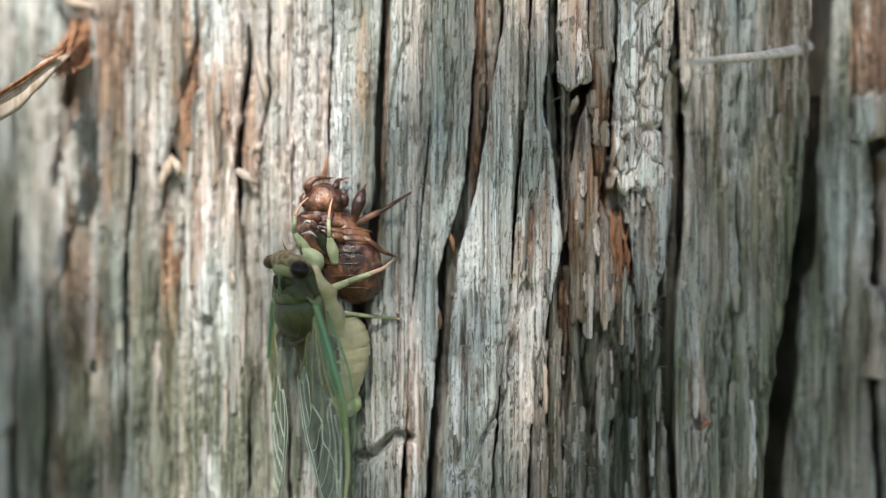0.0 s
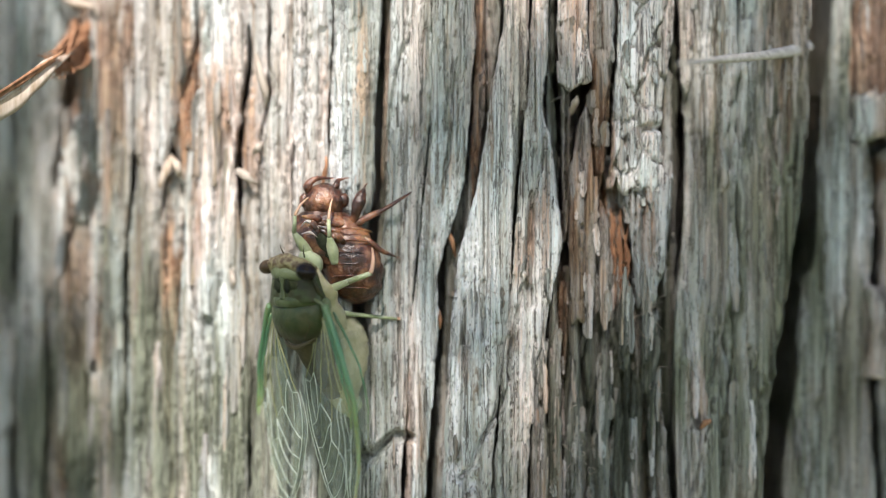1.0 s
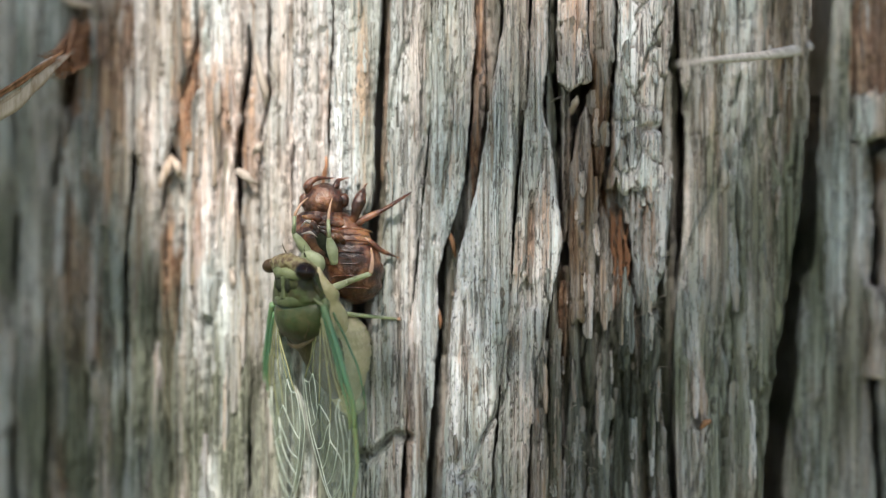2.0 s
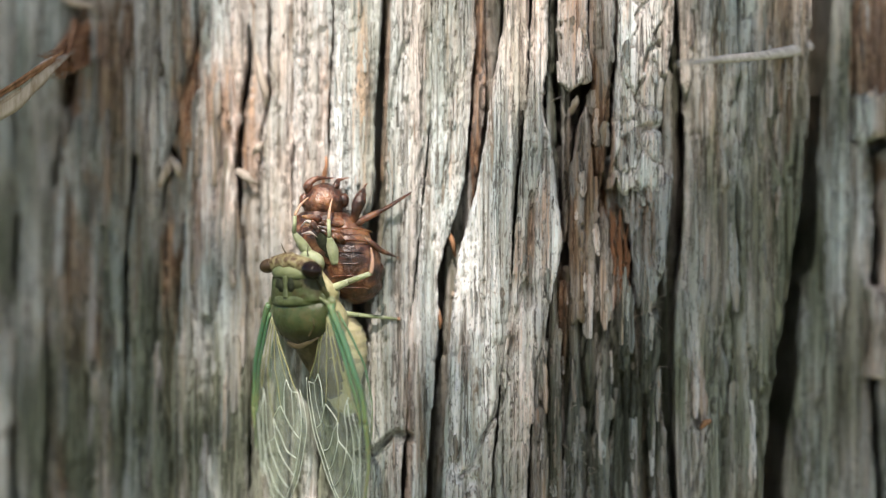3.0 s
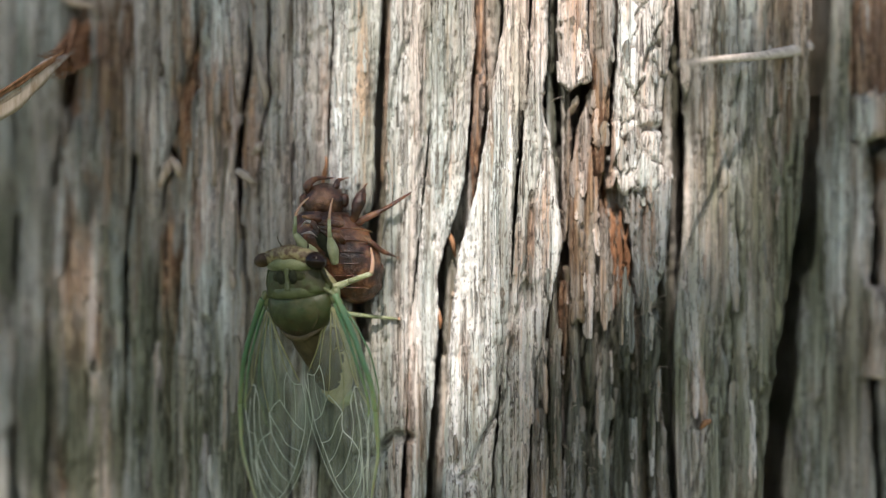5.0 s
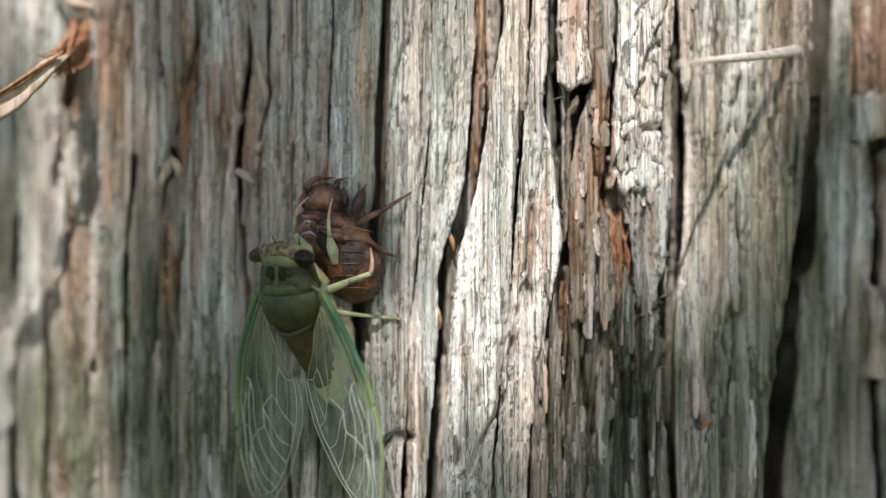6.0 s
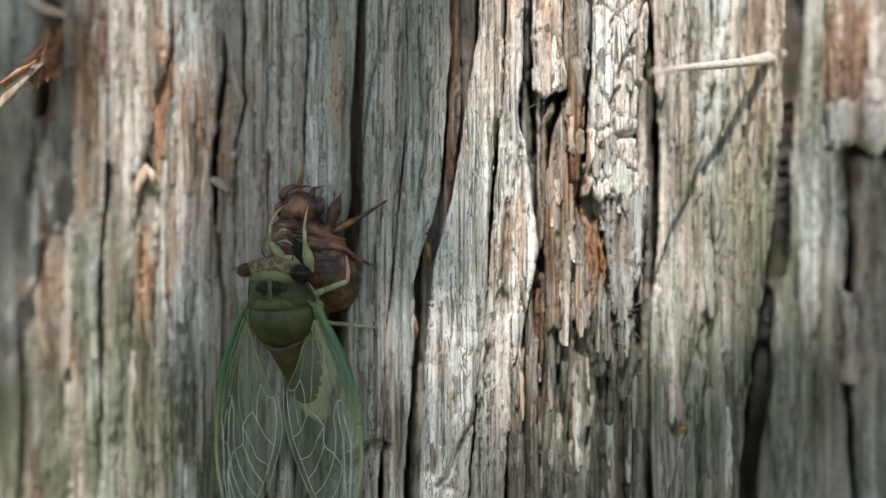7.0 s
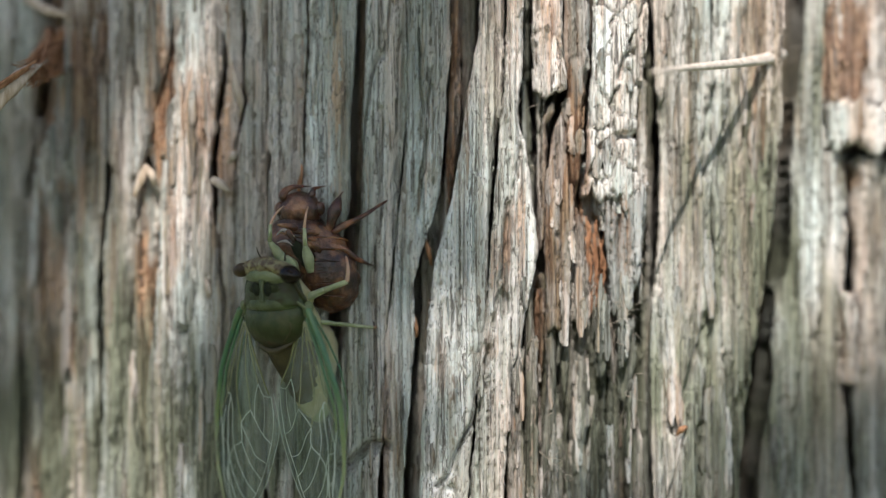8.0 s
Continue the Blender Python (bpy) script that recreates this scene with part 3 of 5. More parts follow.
crack([(1.8, -15.6), (0.6, -25.4), (-1.5, -29.8), (-3.8, -34.2), (-4.2, -36.6), (-6.8, -39.3)], 0.42, 2.2)
crack([(4.2, -6.8), (4.6, -9.2)], 1.1, 2.2)
crack([(18.1, 27.6), (17.5, 17.8), (16.9, 9.9), (17.8, 6.0)], 0.4, 2.0)
crack([(23.5, 30.7), (24.5, 34.6), (26.5, 35.2)], 0.35, 1.8)
crack([(20.6, 18.8), (23.5, 20.8), (26.5, 21.0)], 0.5, 2.6)
crack([(16.9, 8.0), (19.1, 14.9), (21.6, 16.8)], 0.45, 2.0)
crack([(-30.0, 38.2), (-30.3, 27.8), (-30.7, 18.9)], 0.5, 1.5)
crack([(-26.5, 41.6), (-27.1, 23.8)], 0.4, 0.8)
crack([(-33.0, 40.8), (-33.5, 18.0)], 0.4, 0.9)
crack([(-23.6, -36.0), (-21.5, -36.0), (-18.7, -33.2), (-17.8, -32.2), (-15.1, -32.8)], 0.8, 3.2)
crack([(-15.7, 25.6), (-16.2, 9.9), (-17.8, -7.8)], 0.45, 1.3)
crack([(-12.0, 37.4), (-12.8, 21.7), (-13.9, 2.1)], 0.4, 1.1)
crack([(-8.2, 21.7), (-9.9, 7.9), (-11.1, 1.1)], 0.4, 1.2)
crack([(40.8, 29.1), (39.9, 21.1), (39.3, 14.1)], 0.7, 1.8)
crack([(40.4, -9.9), (38.2, -15.8), (33.7, -30.2)], 1.1, 2.2)
crack([(38.2, -29.8), (37.4, -49.7)], 0.5, 2.2)
crack([(35.6, 37.9), (35.8, 28.0)], 0.5, 0.9)
crack([(43.9, 38.2), (44.5, 29.2), (41.8, 18.1)], 0.5, 0.9)
crack([(42.9, -17.9), (44.5, -36.0)], 0.8, 1.4)
crack([(-51.1, -13.0), (-50.2, -21.1)], 0.8, 2.2)
crack([(-61.1, 14.4), (-63.2, -12.2), (-64.0, -36.9)], 0.6, 1.3)
crack([(-73.0, 14.7), (-74.9, -12.4), (-76.8, -41.8)], 0.7, 1.6)
crack([(-49.0, 11.2), (-50.0, -8.0), (-50.9, -36.3)], 0.6, 1.2)

# the strips of bark, from one flank to the other
bark_strip([(-196.0, 72.4), (-196.0, -70.8)], [(-127.5, 61.8), (-129.8, -60.7)], 3.0, seed=2)
bark_strip([(-125.2, 61.4), (-127.5, -60.4)], [(-109.4, 59.3), (-111.2, -58.2)], 4.5, seed=3)
bark_strip([(-108.0, 59.1), (-109.4, -58.0)], [(-97.2, 57.8), (-97.8, 15.4), (-98.7, -56.7)], 2.0, 0.25, seed=4, moss_and_shade=0.4, bleach=0.10)
bark_strip([(-95.0, 57.6), (-95.8, 15.3), (-95.5, -56.3)], [(-83.9, 56.4), (-85.0, 30.9), (-87.5, 15.1), (-87.5, -1.0), (-90.3, -17.1), (-89.2, -55.6)], 2.5, seed=5, moss_and_shade=0.4, bleach=0.15)
bark_strip([(-80.7, 56.0), (-81.7, 33.9), (-85.5, 19.3), (-86.6, 2.2), (-86.4, -12.7)], [(-78.1, 55.8), (-78.3, 33.7), (-81.7, 23.4), (-84.2, 15.0), (-84.7, 2.2), (-83.6, -12.6)], 0.5, 0.75, bottom=-13.1, seed=44)
bark_strip([(-77.0, 55.7), (-76.8, 39.9), (-79.6, 25.4), (-83.6, 15.0), (-84.4, -1.0), (-83.6, -16.9), (-84.4, -55.1)], [(-67.0, 54.8), (-66.8, 24.9), (-67.9, 2.2), (-69.3, -18.5), (-70.5, -53.9)], 4.0, 0.25, seed=6, moss_and_shade=0.2, bleach=0.05)
bark_strip([(-65.9, 54.7), (-65.9, 15.6), (-67.4, -0.9), (-68.4, -18.5), (-69.6, -53.8)], [(-53.8, 53.8), (-54.4, 36.6), (-56.8, 27.6), (-58.8, 18.5), (-62.0, 4.2), (-63.2, -12.2), (-59.7, -32.6), (-58.8, -52.9)], 5.0, 0.10, seed=7, bleach=0.08, calm=0.80)
bark_strip([(-54.6, 53.9), (-54.9, 36.6), (-57.5, 27.6), (-59.5, 18.5), (-62.7, 4.2), (-63.4, -13.2), (-60.2, -32.6), (-59.3, -53.0)], [(-51.3, 53.7), (-52.0, 36.5), (-54.2, 20.4), (-55.9, 4.2), (-56.4, -13.1), (-58.6, -26.4), (-58.4, -52.9)], 2.6, 0.40, seed=8)
bark_strip([(-51.8, 53.7), (-52.4, 34.5), (-54.4, 16.3), (-56.0, -0.9), (-56.8, -12.1), (-58.8, -26.4), (-58.2, -52.9)], [(-44.1, 53.2), (-44.1, 34.2), (-45.6, 24.2), (-46.4, 14.2), (-45.2, 0.1), (-43.3, -15.9), (-44.5, -52.1)], 5.2, 0.08, seed=9, bleach=0.08, calm=0.80)
bark_strip([(-44.7, 53.3), (-44.1, 31.2), (-45.8, 18.2), (-44.9, 0.1), (-43.7, -11.9)], [(-41.8, 53.1), (-41.2, 31.1), (-42.1, 18.1), (-42.4, 0.1), (-42.0, -11.9)], 3.3, 0.3, calm=0.7, seed=10)
bark_strip([(-41.6, 53.1), (-40.2, 38.0), (-40.2, 27.1), (-41.8, 18.1), (-42.1, 10.1), (-42.9, -0.9), (-42.7, -15.9), (-43.9, -52.0)], [(-35.9, 52.8), (-35.7, 24.0), (-36.1, -5.9), (-36.7, -51.7)], 4.6, 0.05, seed=12, moss_and_shade=0.15, bleach=0.08, calm=0.80)
bark_strip([(-35.5, 52.8), (-35.4, 24.0), (-35.8, -5.9), (-36.4, -51.7)], [(-28.5, 52.5), (-29.3, 23.9), (-30.3, -5.8), (-31.5, -51.5)], 6.0, seed=13, calm=0.70, bleach=0.10)
bark_strip([(-28.3, 52.5), (-29.1, 23.9), (-30.1, -5.8), (-31.3, -51.4)], [(-19.3, 52.3), (-20.3, 34.6), (-21.3, 23.7), (-21.1, 10.9), (-23.6, -0.9), (-25.4, -15.7), (-26.9, -51.3)], 6.4, 0.03, seed=14, calm=0.70, bleach=0.12)
# crevice floor, tinted dark for the shade down there
bark_strip([(-20.1, 52.3), (-21.1, 23.7), (-20.9, 10.9), (-23.1, -3.8), (-24.6, -25.6)], [(-17.4, 52.2), (-18.2, 23.7), (-18.2, 10.9), (-20.1, -3.8), (-21.7, -25.5)], 1.2, 0.3, seed=15, moss_and_shade=0.5)
bark_strip([(-22.6, 0.1), (-24.2, -15.7), (-26.3, -33.5), (-27.5, -51.3)], [(-18.7, 0.1), (-20.9, -15.7), (-22.6, -33.4), (-23.6, -51.2)], 2.4, 0.12, top=-0.9, seed=73)
bark_strip([(-18.3, 52.2), (-18.7, 35.5), (-19.2, 23.7), (-19.1, 10.9), (-20.5, -0.9), (-22.4, -11.7), (-23.6, -25.5), (-26.1, -35.5), (-27.5, -51.3)], [(-11.5, 52.1), (-11.8, 23.7), (-13.5, 4.0), (-15.4, -15.6), (-16.6, -51.0)], 6.6, seed=16, moss_and_shade=0.1, calm=0.70, bleach=0.12)
bark_strip([(-11.4, 52.1), (-11.7, 23.6), (-13.4, 4.0), (-15.3, -15.6), (-16.5, -51.0)], [(-4.8, 52.0), (-4.2, 37.3), (-5.0, 23.6), (-5.9, 10.9), (-8.7, 2.1), (-10.7, -4.8), (-10.3, -11.7), (-10.9, -19.5), (-11.6, -31.3), (-12.5, -50.9)], 6.8, 0.06, seed=18, calm=0.70, bleach=0.12)
bark_strip([(-4.8, 52.0), (-4.2, 37.3), (-4.8, 23.6), (-5.9, 10.9)], [(-2.9, 52.0), (-2.6, 37.3), (-2.7, 28.5), (-3.6, 18.7), (-4.6, 8.9)], 4.6, 0.5, bottom=6.8, seed=19)
# another crevice floor with its shade put into the tint
bark_strip([(-3.2, 52.0), (-3.4, 23.6), (-9.2, 0.1), (-10.6, -15.6), (-12.8, -50.9)], [(0.9, 52.0), (-1.1, 23.6), (-6.1, 0.1), (-7.6, -15.6), (-8.6, -50.9)], 1.2, 0.15, seed=20, moss_and_shade=0.5)
bark_strip([(0.8, 52.0), (-0.0, 39.3), (-1.5, 28.5), (-2.7, 18.7), (-4.2, 9.9), (-7.0, 0.1), (-7.8, -5.8), (-8.6, -15.6), (-9.2, -25.4), (-9.7, -35.2), (-10.3, -50.9)], [(5.0, 52.0), (4.4, 28.5), (2.5, 11.9), (1.8, -3.8), (-0.4, -23.4), (-1.9, -50.8)], 8.0, seed=21, edge=0.9, calm=0.65, bleach=0.26)
bark_strip([(5.0, 52.0), (4.5, 28.5), (2.6, 11.9), (1.9, -3.8), (-0.3, -23.4), (-1.8, -50.8)], [(8.3, 52.1), (7.8, 33.4), (7.2, 24.6), (8.6, 17.7), (9.5, 10.9), (10.0, 0.1), (8.6, -5.8), (7.2, -13.6), (5.5, -21.5), (4.8, -31.3), (4.2, -50.9)], 8.2, 0.04, seed=22, edge=0.9, calm=0.75, bleach=0.14)
bark_strip([(7.6, 52.1), (7.8, 10.9), (9.4, -5.8)], [(9.4, 52.1), (10.1, 10.9), (10.5, -5.8)], 3.4, 0.1, bottom=-7.7, seed=23, moss_and_shade=0.85, edge=0.6, bleach=-0.20)
bark_strip([(10.1, 33.4), (10.3, 10.9), (10.5, -5.8)], [(11.5, 33.5), (12.0, 10.9), (12.0, -5.8)], 4.6, 0.15, top=31.4, bottom=1.1, seed=24, moss_and_shade=0.7, edge=0.6, bleach=-0.20)
bark_strip([(9.1, 52.1), (8.8, 37.4), (9.4, 32.5), (9.4, 26.6)], [(14.8, 52.2), (14.7, 37.4), (15.3, 26.6)], 9.0, 0.08, bottom=28.3, seed=25, edge=0.7, jag=1.2, bleach=0.10)
bark_strip([(14.9, 52.2), (14.7, 37.4), (15.3, 28.6), (12.6, 22.2), (11.3, 13.8), (10.9, 2.1), (11.3, -11.7)], [(19.2, 52.3), (18.6, 31.6), (17.8, 18.8), (17.1, 9.9), (18.4, 4.0), (19.0, -3.8), (17.8, -13.7)], 7.6, 0.10, bottom=-11.7, seed=26, moss_and_shade=0.15, edge=0.9, bleach=-0.32)
bark_strip([(19.4, 52.3), (18.8, 31.6), (18.0, 18.8), (17.5, 9.9)], [(29.5, 52.6), (28.7, 35.7), (27.3, 26.8), (26.7, 20.8), (27.1, 9.5)], 8.2, seed=27, cell=(4.4, 7.5), bottom=10.4, edge=0.9, calm=0.5, bleach=0.16)
bark_strip([(17.7, 13.9), (17.8, 2.1), (18.6, -11.7)], [(21.8, 13.9), (21.8, 2.1), (21.0, -11.7)], 1.5, 0.7, top=13.8, bottom=-12.6, seed=28, edge=0.5, bleach=-0.15)
bark_strip([(20.0, 11.9), (21.4, 6.0), (21.8, -0.9), (22.7, -9.8)], [(29.1, 12.0), (28.5, 6.0), (27.7, -0.9), (25.7, -9.8)], 7.6, 0.10, top=12.1, bottom=-8.9, seed=29, edge=0.9, jag=3.0, bleach=-0.34)
bark_strip([(27.3, 28.8), (27.1, 13.9), (27.7, 2.1)], [(29.8, 29.8), (29.5, 14.0), (28.3, 1.1)], 6.2, 0.15, top=31.4, bottom=-7.7, seed=30, moss_and_shade=0.3, edge=0.6, bleach=-0.20)
bark_strip([(-90.3, 11.9), (-90.0, -17.1), (-89.5, -55.6)], [(-83.3, 11.8), (-82.8, -16.8), (-83.6, -55.1)], 1.2, 0.55, top=11.9, seed=72, calm=0.6, moss_and_shade=0.15, bleach=0.10)
# the ragged lower half, many narrow strips
bark_strip([(4.4, -11.7), (4.8, -31.3), (4.2, -50.9)], [(8.6, -11.7), (8.0, -31.3), (7.3, -50.9)], 6.6, 0.05, top=-15.6, seed=31, moss_and_shade=0.4, sway=1.3, edge=0.6, bleach=-0.34)
bark_strip([(9.4, -5.8), (9.9, -15.6), (9.4, -24.4)], [(11.7, -5.8), (11.8, -15.6), (11.1, -24.4)], 4.2, 0.6, top=-6.3, bottom=-23.2, seed=32, edge=0.6, bleach=-0.34)
bark_strip([(7.8, -3.8), (8.0, -11.7), (7.4, -31.3), (6.8, -50.9)], [(9.7, -3.8), (9.9, -15.6), (10.7, -31.3), (9.9, -50.9)], 5.6, 0.05, top=-4.8, seed=33, moss_and_shade=0.45, sway=1.3, edge=0.6, bleach=-0.34)
bark_strip([(11.5, -7.8), (11.5, -23.5), (10.7, -33.3), (10.1, -50.9)], [(14.2, -7.8), (13.8, -23.5), (14.2, -33.3), (13.8, -51.0)], 6.8, 0.04, top=-5.8, seed=34, moss_and_shade=0.4, sway=1.3, edge=0.6, bleach=-0.34)
bark_strip([(14.4, -9.7), (14.1, -23.5), (14.5, -33.3), (14.0, -51.0)], [(17.1, -9.7), (16.5, -23.5), (15.9, -33.3), (16.3, -51.0)], 6.0, 0.08, top=-5.8, seed=35, moss_and_shade=0.5, sway=1.3, edge=0.6, bleach=-0.34)
bark_strip([(17.3, -11.7), (16.7, -23.5), (16.2, -33.3), (16.5, -51.0)], [(19.6, -11.7), (19.4, -23.5), (18.6, -33.3), (19.2, -51.1)], 5.4, 0.05, top=-5.8, seed=36, moss_and_shade=0.5, sway=1.3, edge=0.6, bleach=-0.34)
bark_strip([(20.0, -8.8), (19.9, -15.7), (20.4, -21.6)], [(22.3, -8.8), (22.1, -15.7), (21.2, -21.6)], 8.0, 0.10, top=-9.3, bottom=-19.7, seed=37, moss_and_shade=0.3, sway=1.3, edge=0.6, bleach=-0.34)
bark_strip([(19.8, -19.6), (19.2, -31.4), (19.6, -51.1)], [(22.5, -19.6), (21.9, -31.4), (22.3, -51.2)], 4.4, 0.05, top=-5.8, seed=38, moss_and_shade=0.6, sway=1.3, edge=0.5, bleach=-0.34)
bark_strip([(23.9, -10.3), (23.5, -17.7), (23.7, -25.5)], [(27.1, -10.3), (27.3, -17.7), (26.1, -25.6)], 7.4, 0.12, top=-10.5, bottom=-24.6, seed=39, moss_and_shade=0.25, sway=1.3, edge=0.8, bleach=-0.34)
bark_strip([(22.3, -19.6), (21.8, -31.4), (22.1, -51.1)], [(24.9, -19.6), (24.8, -31.5), (25.5, -51.2)], 3.8, 0.08, top=-5.8, seed=40, moss_and_shade=0.6, sway=1.3, edge=0.5, bleach=-0.34)
bark_strip([(24.9, -24.6), (24.7, -31.5), (25.7, -43.3), (26.1, -51.3)], [(27.3, -24.6), (28.1, -31.5), (29.1, -43.4), (29.7, -51.4)], 6.6, 0.10, top=-23.4, seed=41, moss_and_shade=0.3, sway=1.3, edge=0.7, bleach=-0.34)
bark_strip([(5.1, -2.8), (5.5, -25.4), (4.8, -50.9)], [(17.1, -2.9), (16.9, -25.5), (16.3, -51.0)], 2.4, 0.12, top=-2.8, seed=70, moss_and_shade=0.6, low=-10, bleach=-0.34)
bark_strip([(16.9, -7.8), (16.7, -25.5), (16.1, -51.0)], [(28.1, -7.8), (27.7, -25.6), (28.9, -51.4)], 1.6, 0.18, top=-8.7, seed=71, moss_and_shade=0.6, low=-10, bleach=-0.34)
# the right flank
bark_strip([(29.7, 52.6), (30.3, 37.7), (30.9, 29.8), (32.1, 25.9), (31.8, 14.0), (31.2, 4.1), (29.8, -7.8), (29.5, -25.6), (30.3, -51.4)], [(41.2, 53.1), (41.4, 29.1), (40.4, 14.1), (40.8, -7.9), (38.5, -29.8), (37.9, -51.7)], 6.4, 0.10, seed=46, low=-21, moss_and_shade=0.3, calm=0.80, bleach=0.20)
bark_strip([(41.4, 53.1), (41.6, 29.1), (40.6, 14.1), (41.0, -7.9), (38.7, -29.8), (38.1, -51.7)], [(53.8, 53.8), (53.6, 24.4), (53.3, 9.2), (51.3, -0.9), (50.0, -12.0), (47.6, -26.1), (44.8, -52.1)], 6.4, 0.22, seed=47, low=-21, moss_and_shade=0.3, calm=0.80, bleach=0.18)
bark_strip([(50.9, 53.6), (50.5, 36.4)], [(53.6, 53.8), (53.3, 36.6)], 8.4, 0.0, bottom=35.4, seed=48)
bark_strip([(60.7, 54.3), (60.0, 24.6), (58.4, 9.3), (56.7, -4.0), (54.5, -16.1), (52.2, -31.3), (50.7, -52.4)], [(64.5, 54.6), (63.8, 24.8), (64.5, 4.2), (63.3, -16.3), (61.9, -53.2)], 3.6, 0.05, seed=50, low=-21, moss_and_shade=0.45, bleach=0.10)
bark_strip([(61.9, 54.4), (63.1, 35.0), (64.5, 28.9)], [(86.7, 56.6), (86.7, 30.0)], 5.0, 0.35, bottom=27.5, seed=51, bleach=0.05)
bark_strip([(64.0, 29.9), (64.5, 20.7)], [(88.2, 31.1), (88.2, 21.5)], 7.0, 0.0, top=27.9, bottom=20.1, seed=52, bleach=0.20)
bark_strip([(64.0, 20.7), (64.5, 4.2), (63.5, -16.3), (62.1, -53.2)], [(68.9, 20.8), (69.9, 4.3), (68.9, -16.5), (69.4, -26.8), (70.4, -53.8)], 3.4, 0.05, top=20.7, seed=53, moss_and_shade=0.45, bleach=0.10)
bark_strip([(66.5, -6.1), (67.4, -12.3), (68.4, -24.7)], [(69.9, -6.1), (70.7, -12.4), (70.2, -24.8)], 6.6, 0.0, top=-6.3, bottom=-22.6, seed=54)
bark_strip([(72.0, 20.9), (71.5, -6.1), (72.2, -54.0)], [(88.2, 21.5), (88.2, -55.5)], 4.6, 0.1, top=18.7, seed=55, moss_and_shade=0.4)
bark_strip([(89.7, 57.0), (89.7, -55.7)], [(122.6, 61.1), (122.6, -59.7)], 4.0, 0.05, seed=56, moss_and_shade=0.3)

# the wood at the bottom of the wide crevices; its dark tint stands for the shade there
bark_strip([(27.9, 52.6), (28.3, 2.0), (27.5, -51.3)], [(33.0, 52.7), (33.6, 14.0), (32.6, -51.5)], -2.0, 0.2, seed=57, moss_and_shade=0.6, low=-21)
bark_strip([(52.0, 53.7), (51.0, 2.0), (43.6, -52.0)], [(62.5, 54.4), (60.5, 9.4), (54.0, -52.6)], -13.0, 0.2, seed=58, moss_and_shade=0.6, low=-22)
bark_strip([(67.5, 20.8), (67.5, -53.6)], [(73.5, 21.0), (73.5, -54.1)], -8.0, 0.2, top=20.5, seed=59, moss_and_shade=0.6, low=-22)


def surface(a, z):
    """How far the strips stand out at a place, in mm."""
    best = -30.0
    for zz, left, right, H in SURFACES:
        if not zz[0] <= z <= zz[-1]:
            continue
        i = min(int(np.searchsorted(zz, z)), len(zz) - 1)
        if left[i] + 0.2 < a < right[i] - 0.2:
            best = max(best, float(H[i, int((a - left[i]) / (right[i] - left[i]) * (H.shape[1] - 1))]))
    return best


def bark_flake(a, z, tall, wide, lift, rnd, bare, moss_and_shade, tone):
    """A loose flake of bark: a thin ragged plate, held at one end and lifted at the other."""
    rows, cols = 9, 4
    curl = rnd.uniform(-0.12, 0.12)
    up = rnd.choice((-1, 1))
    A, Z, T = [], [], []
    left = [rnd.uniform(0.5, 1.0) for _ in range(rows)]
    right = [rnd.uniform(0.5, 1.0) for _ in range(rows)]
    for i in range(rows):
        t = i / (rows - 1)
        body = min(1.0, 0.5 + 2.6 * t) * min(1.0, 0.45 + 3.2 * (1 - t))
        for j in range(cols):
            q = 2 * j / (cols - 1) - 1
            A.append(a + curl * (t - 0.5) * tall * 0.4 + q * wide * 0.5 * body * (left[i] if q < 0 else right[i]))
            Z.append(z + up * (t - 0.5) * tall + 0.12 * wide * rnd.uniform(-1, 1))
            T.append((lift * t ** 1.5 + 0.25 * (1 - q * q), t))
    base = surface(a, z)
    if base < -1.5:
        return
    top = [base + h - 0.25 for h, _ in T]
    under = [base + h - 0.25 - 0.25 - 0.35 * rnd.random() - (1.2 * (1 - t)) for h, t in T]
    v = on_trunk(np.array(A + A), np.array(Z + Z), np.array(top + under)) - np.array(TREE.location)
    n = rows * cols
    faces = grid_faces(rows, cols)
    faces += [[n + k for k in f][::-1] for f in grid_faces(rows, cols)]
    ring = [j for j in range(cols)] + [i * cols + cols - 1 for i in range(1, rows)] + [(rows - 1) * cols + j for j in range(cols - 2, -1, -1)] + [i * cols for i in range(rows - 2, 0, -1)]
    faces += [[p, q, n + q, n + p] for p, q in zip(ring, ring[1:] + ring[:1])]
    me = smooth_mesh("bark_flake", v, faces, {"bare": [bare] * 2 * n, "moss_and_shade": [moss_and_shade] * 2 * n, "bleach": [tone] * 2 * n}, False)
    part("bark_flake", me, BARK, TREE)


def scatter_flakes():
    """Loose flakes, thickest over the ragged lower middle: across, up (from, to), how many, height, width, bareness, algae."""
    rnd = random.Random(41)
    for a0, a1, z0, z1, count, tall, wide, bare, moss_and_shade in (
            (4, 29, -46, -4, 110, (3, 14), (0.5, 1.7), 0.15, 0.3), (-9, 5, -44, 30, 30, (2, 8), (0.5, 1.3), 0.08, 0.05), (9, 28, -6, 40, 46, (2, 8), (0.7, 2.2), 0.15, 0.08),
            (-32, -11, -44, 44, 28, (3, 12), (0.4, 1.2), 0.08, 0.08), (30, 54, -45, 42, 34, (5, 16), (0.8, 2.6), 0.18, 0.25), (-86, -42, -45, 44, 40, (6, 22), (0.8, 2.6), 0.25, 0.3)):
        for _ in range(count):
            bark_flake(rnd.uniform(a0, a1), rnd.uniform(z0, z1), rnd.uniform(*tall), rnd.uniform(*wide), rnd.uniform(0.15, 0.9), rnd,
                       bare + rnd.uniform(-0.1, 0.35), max(0.0, moss_and_shade + rnd.uniform(-0.3, 0.3)), rnd.uniform(-0.4, 0.05))


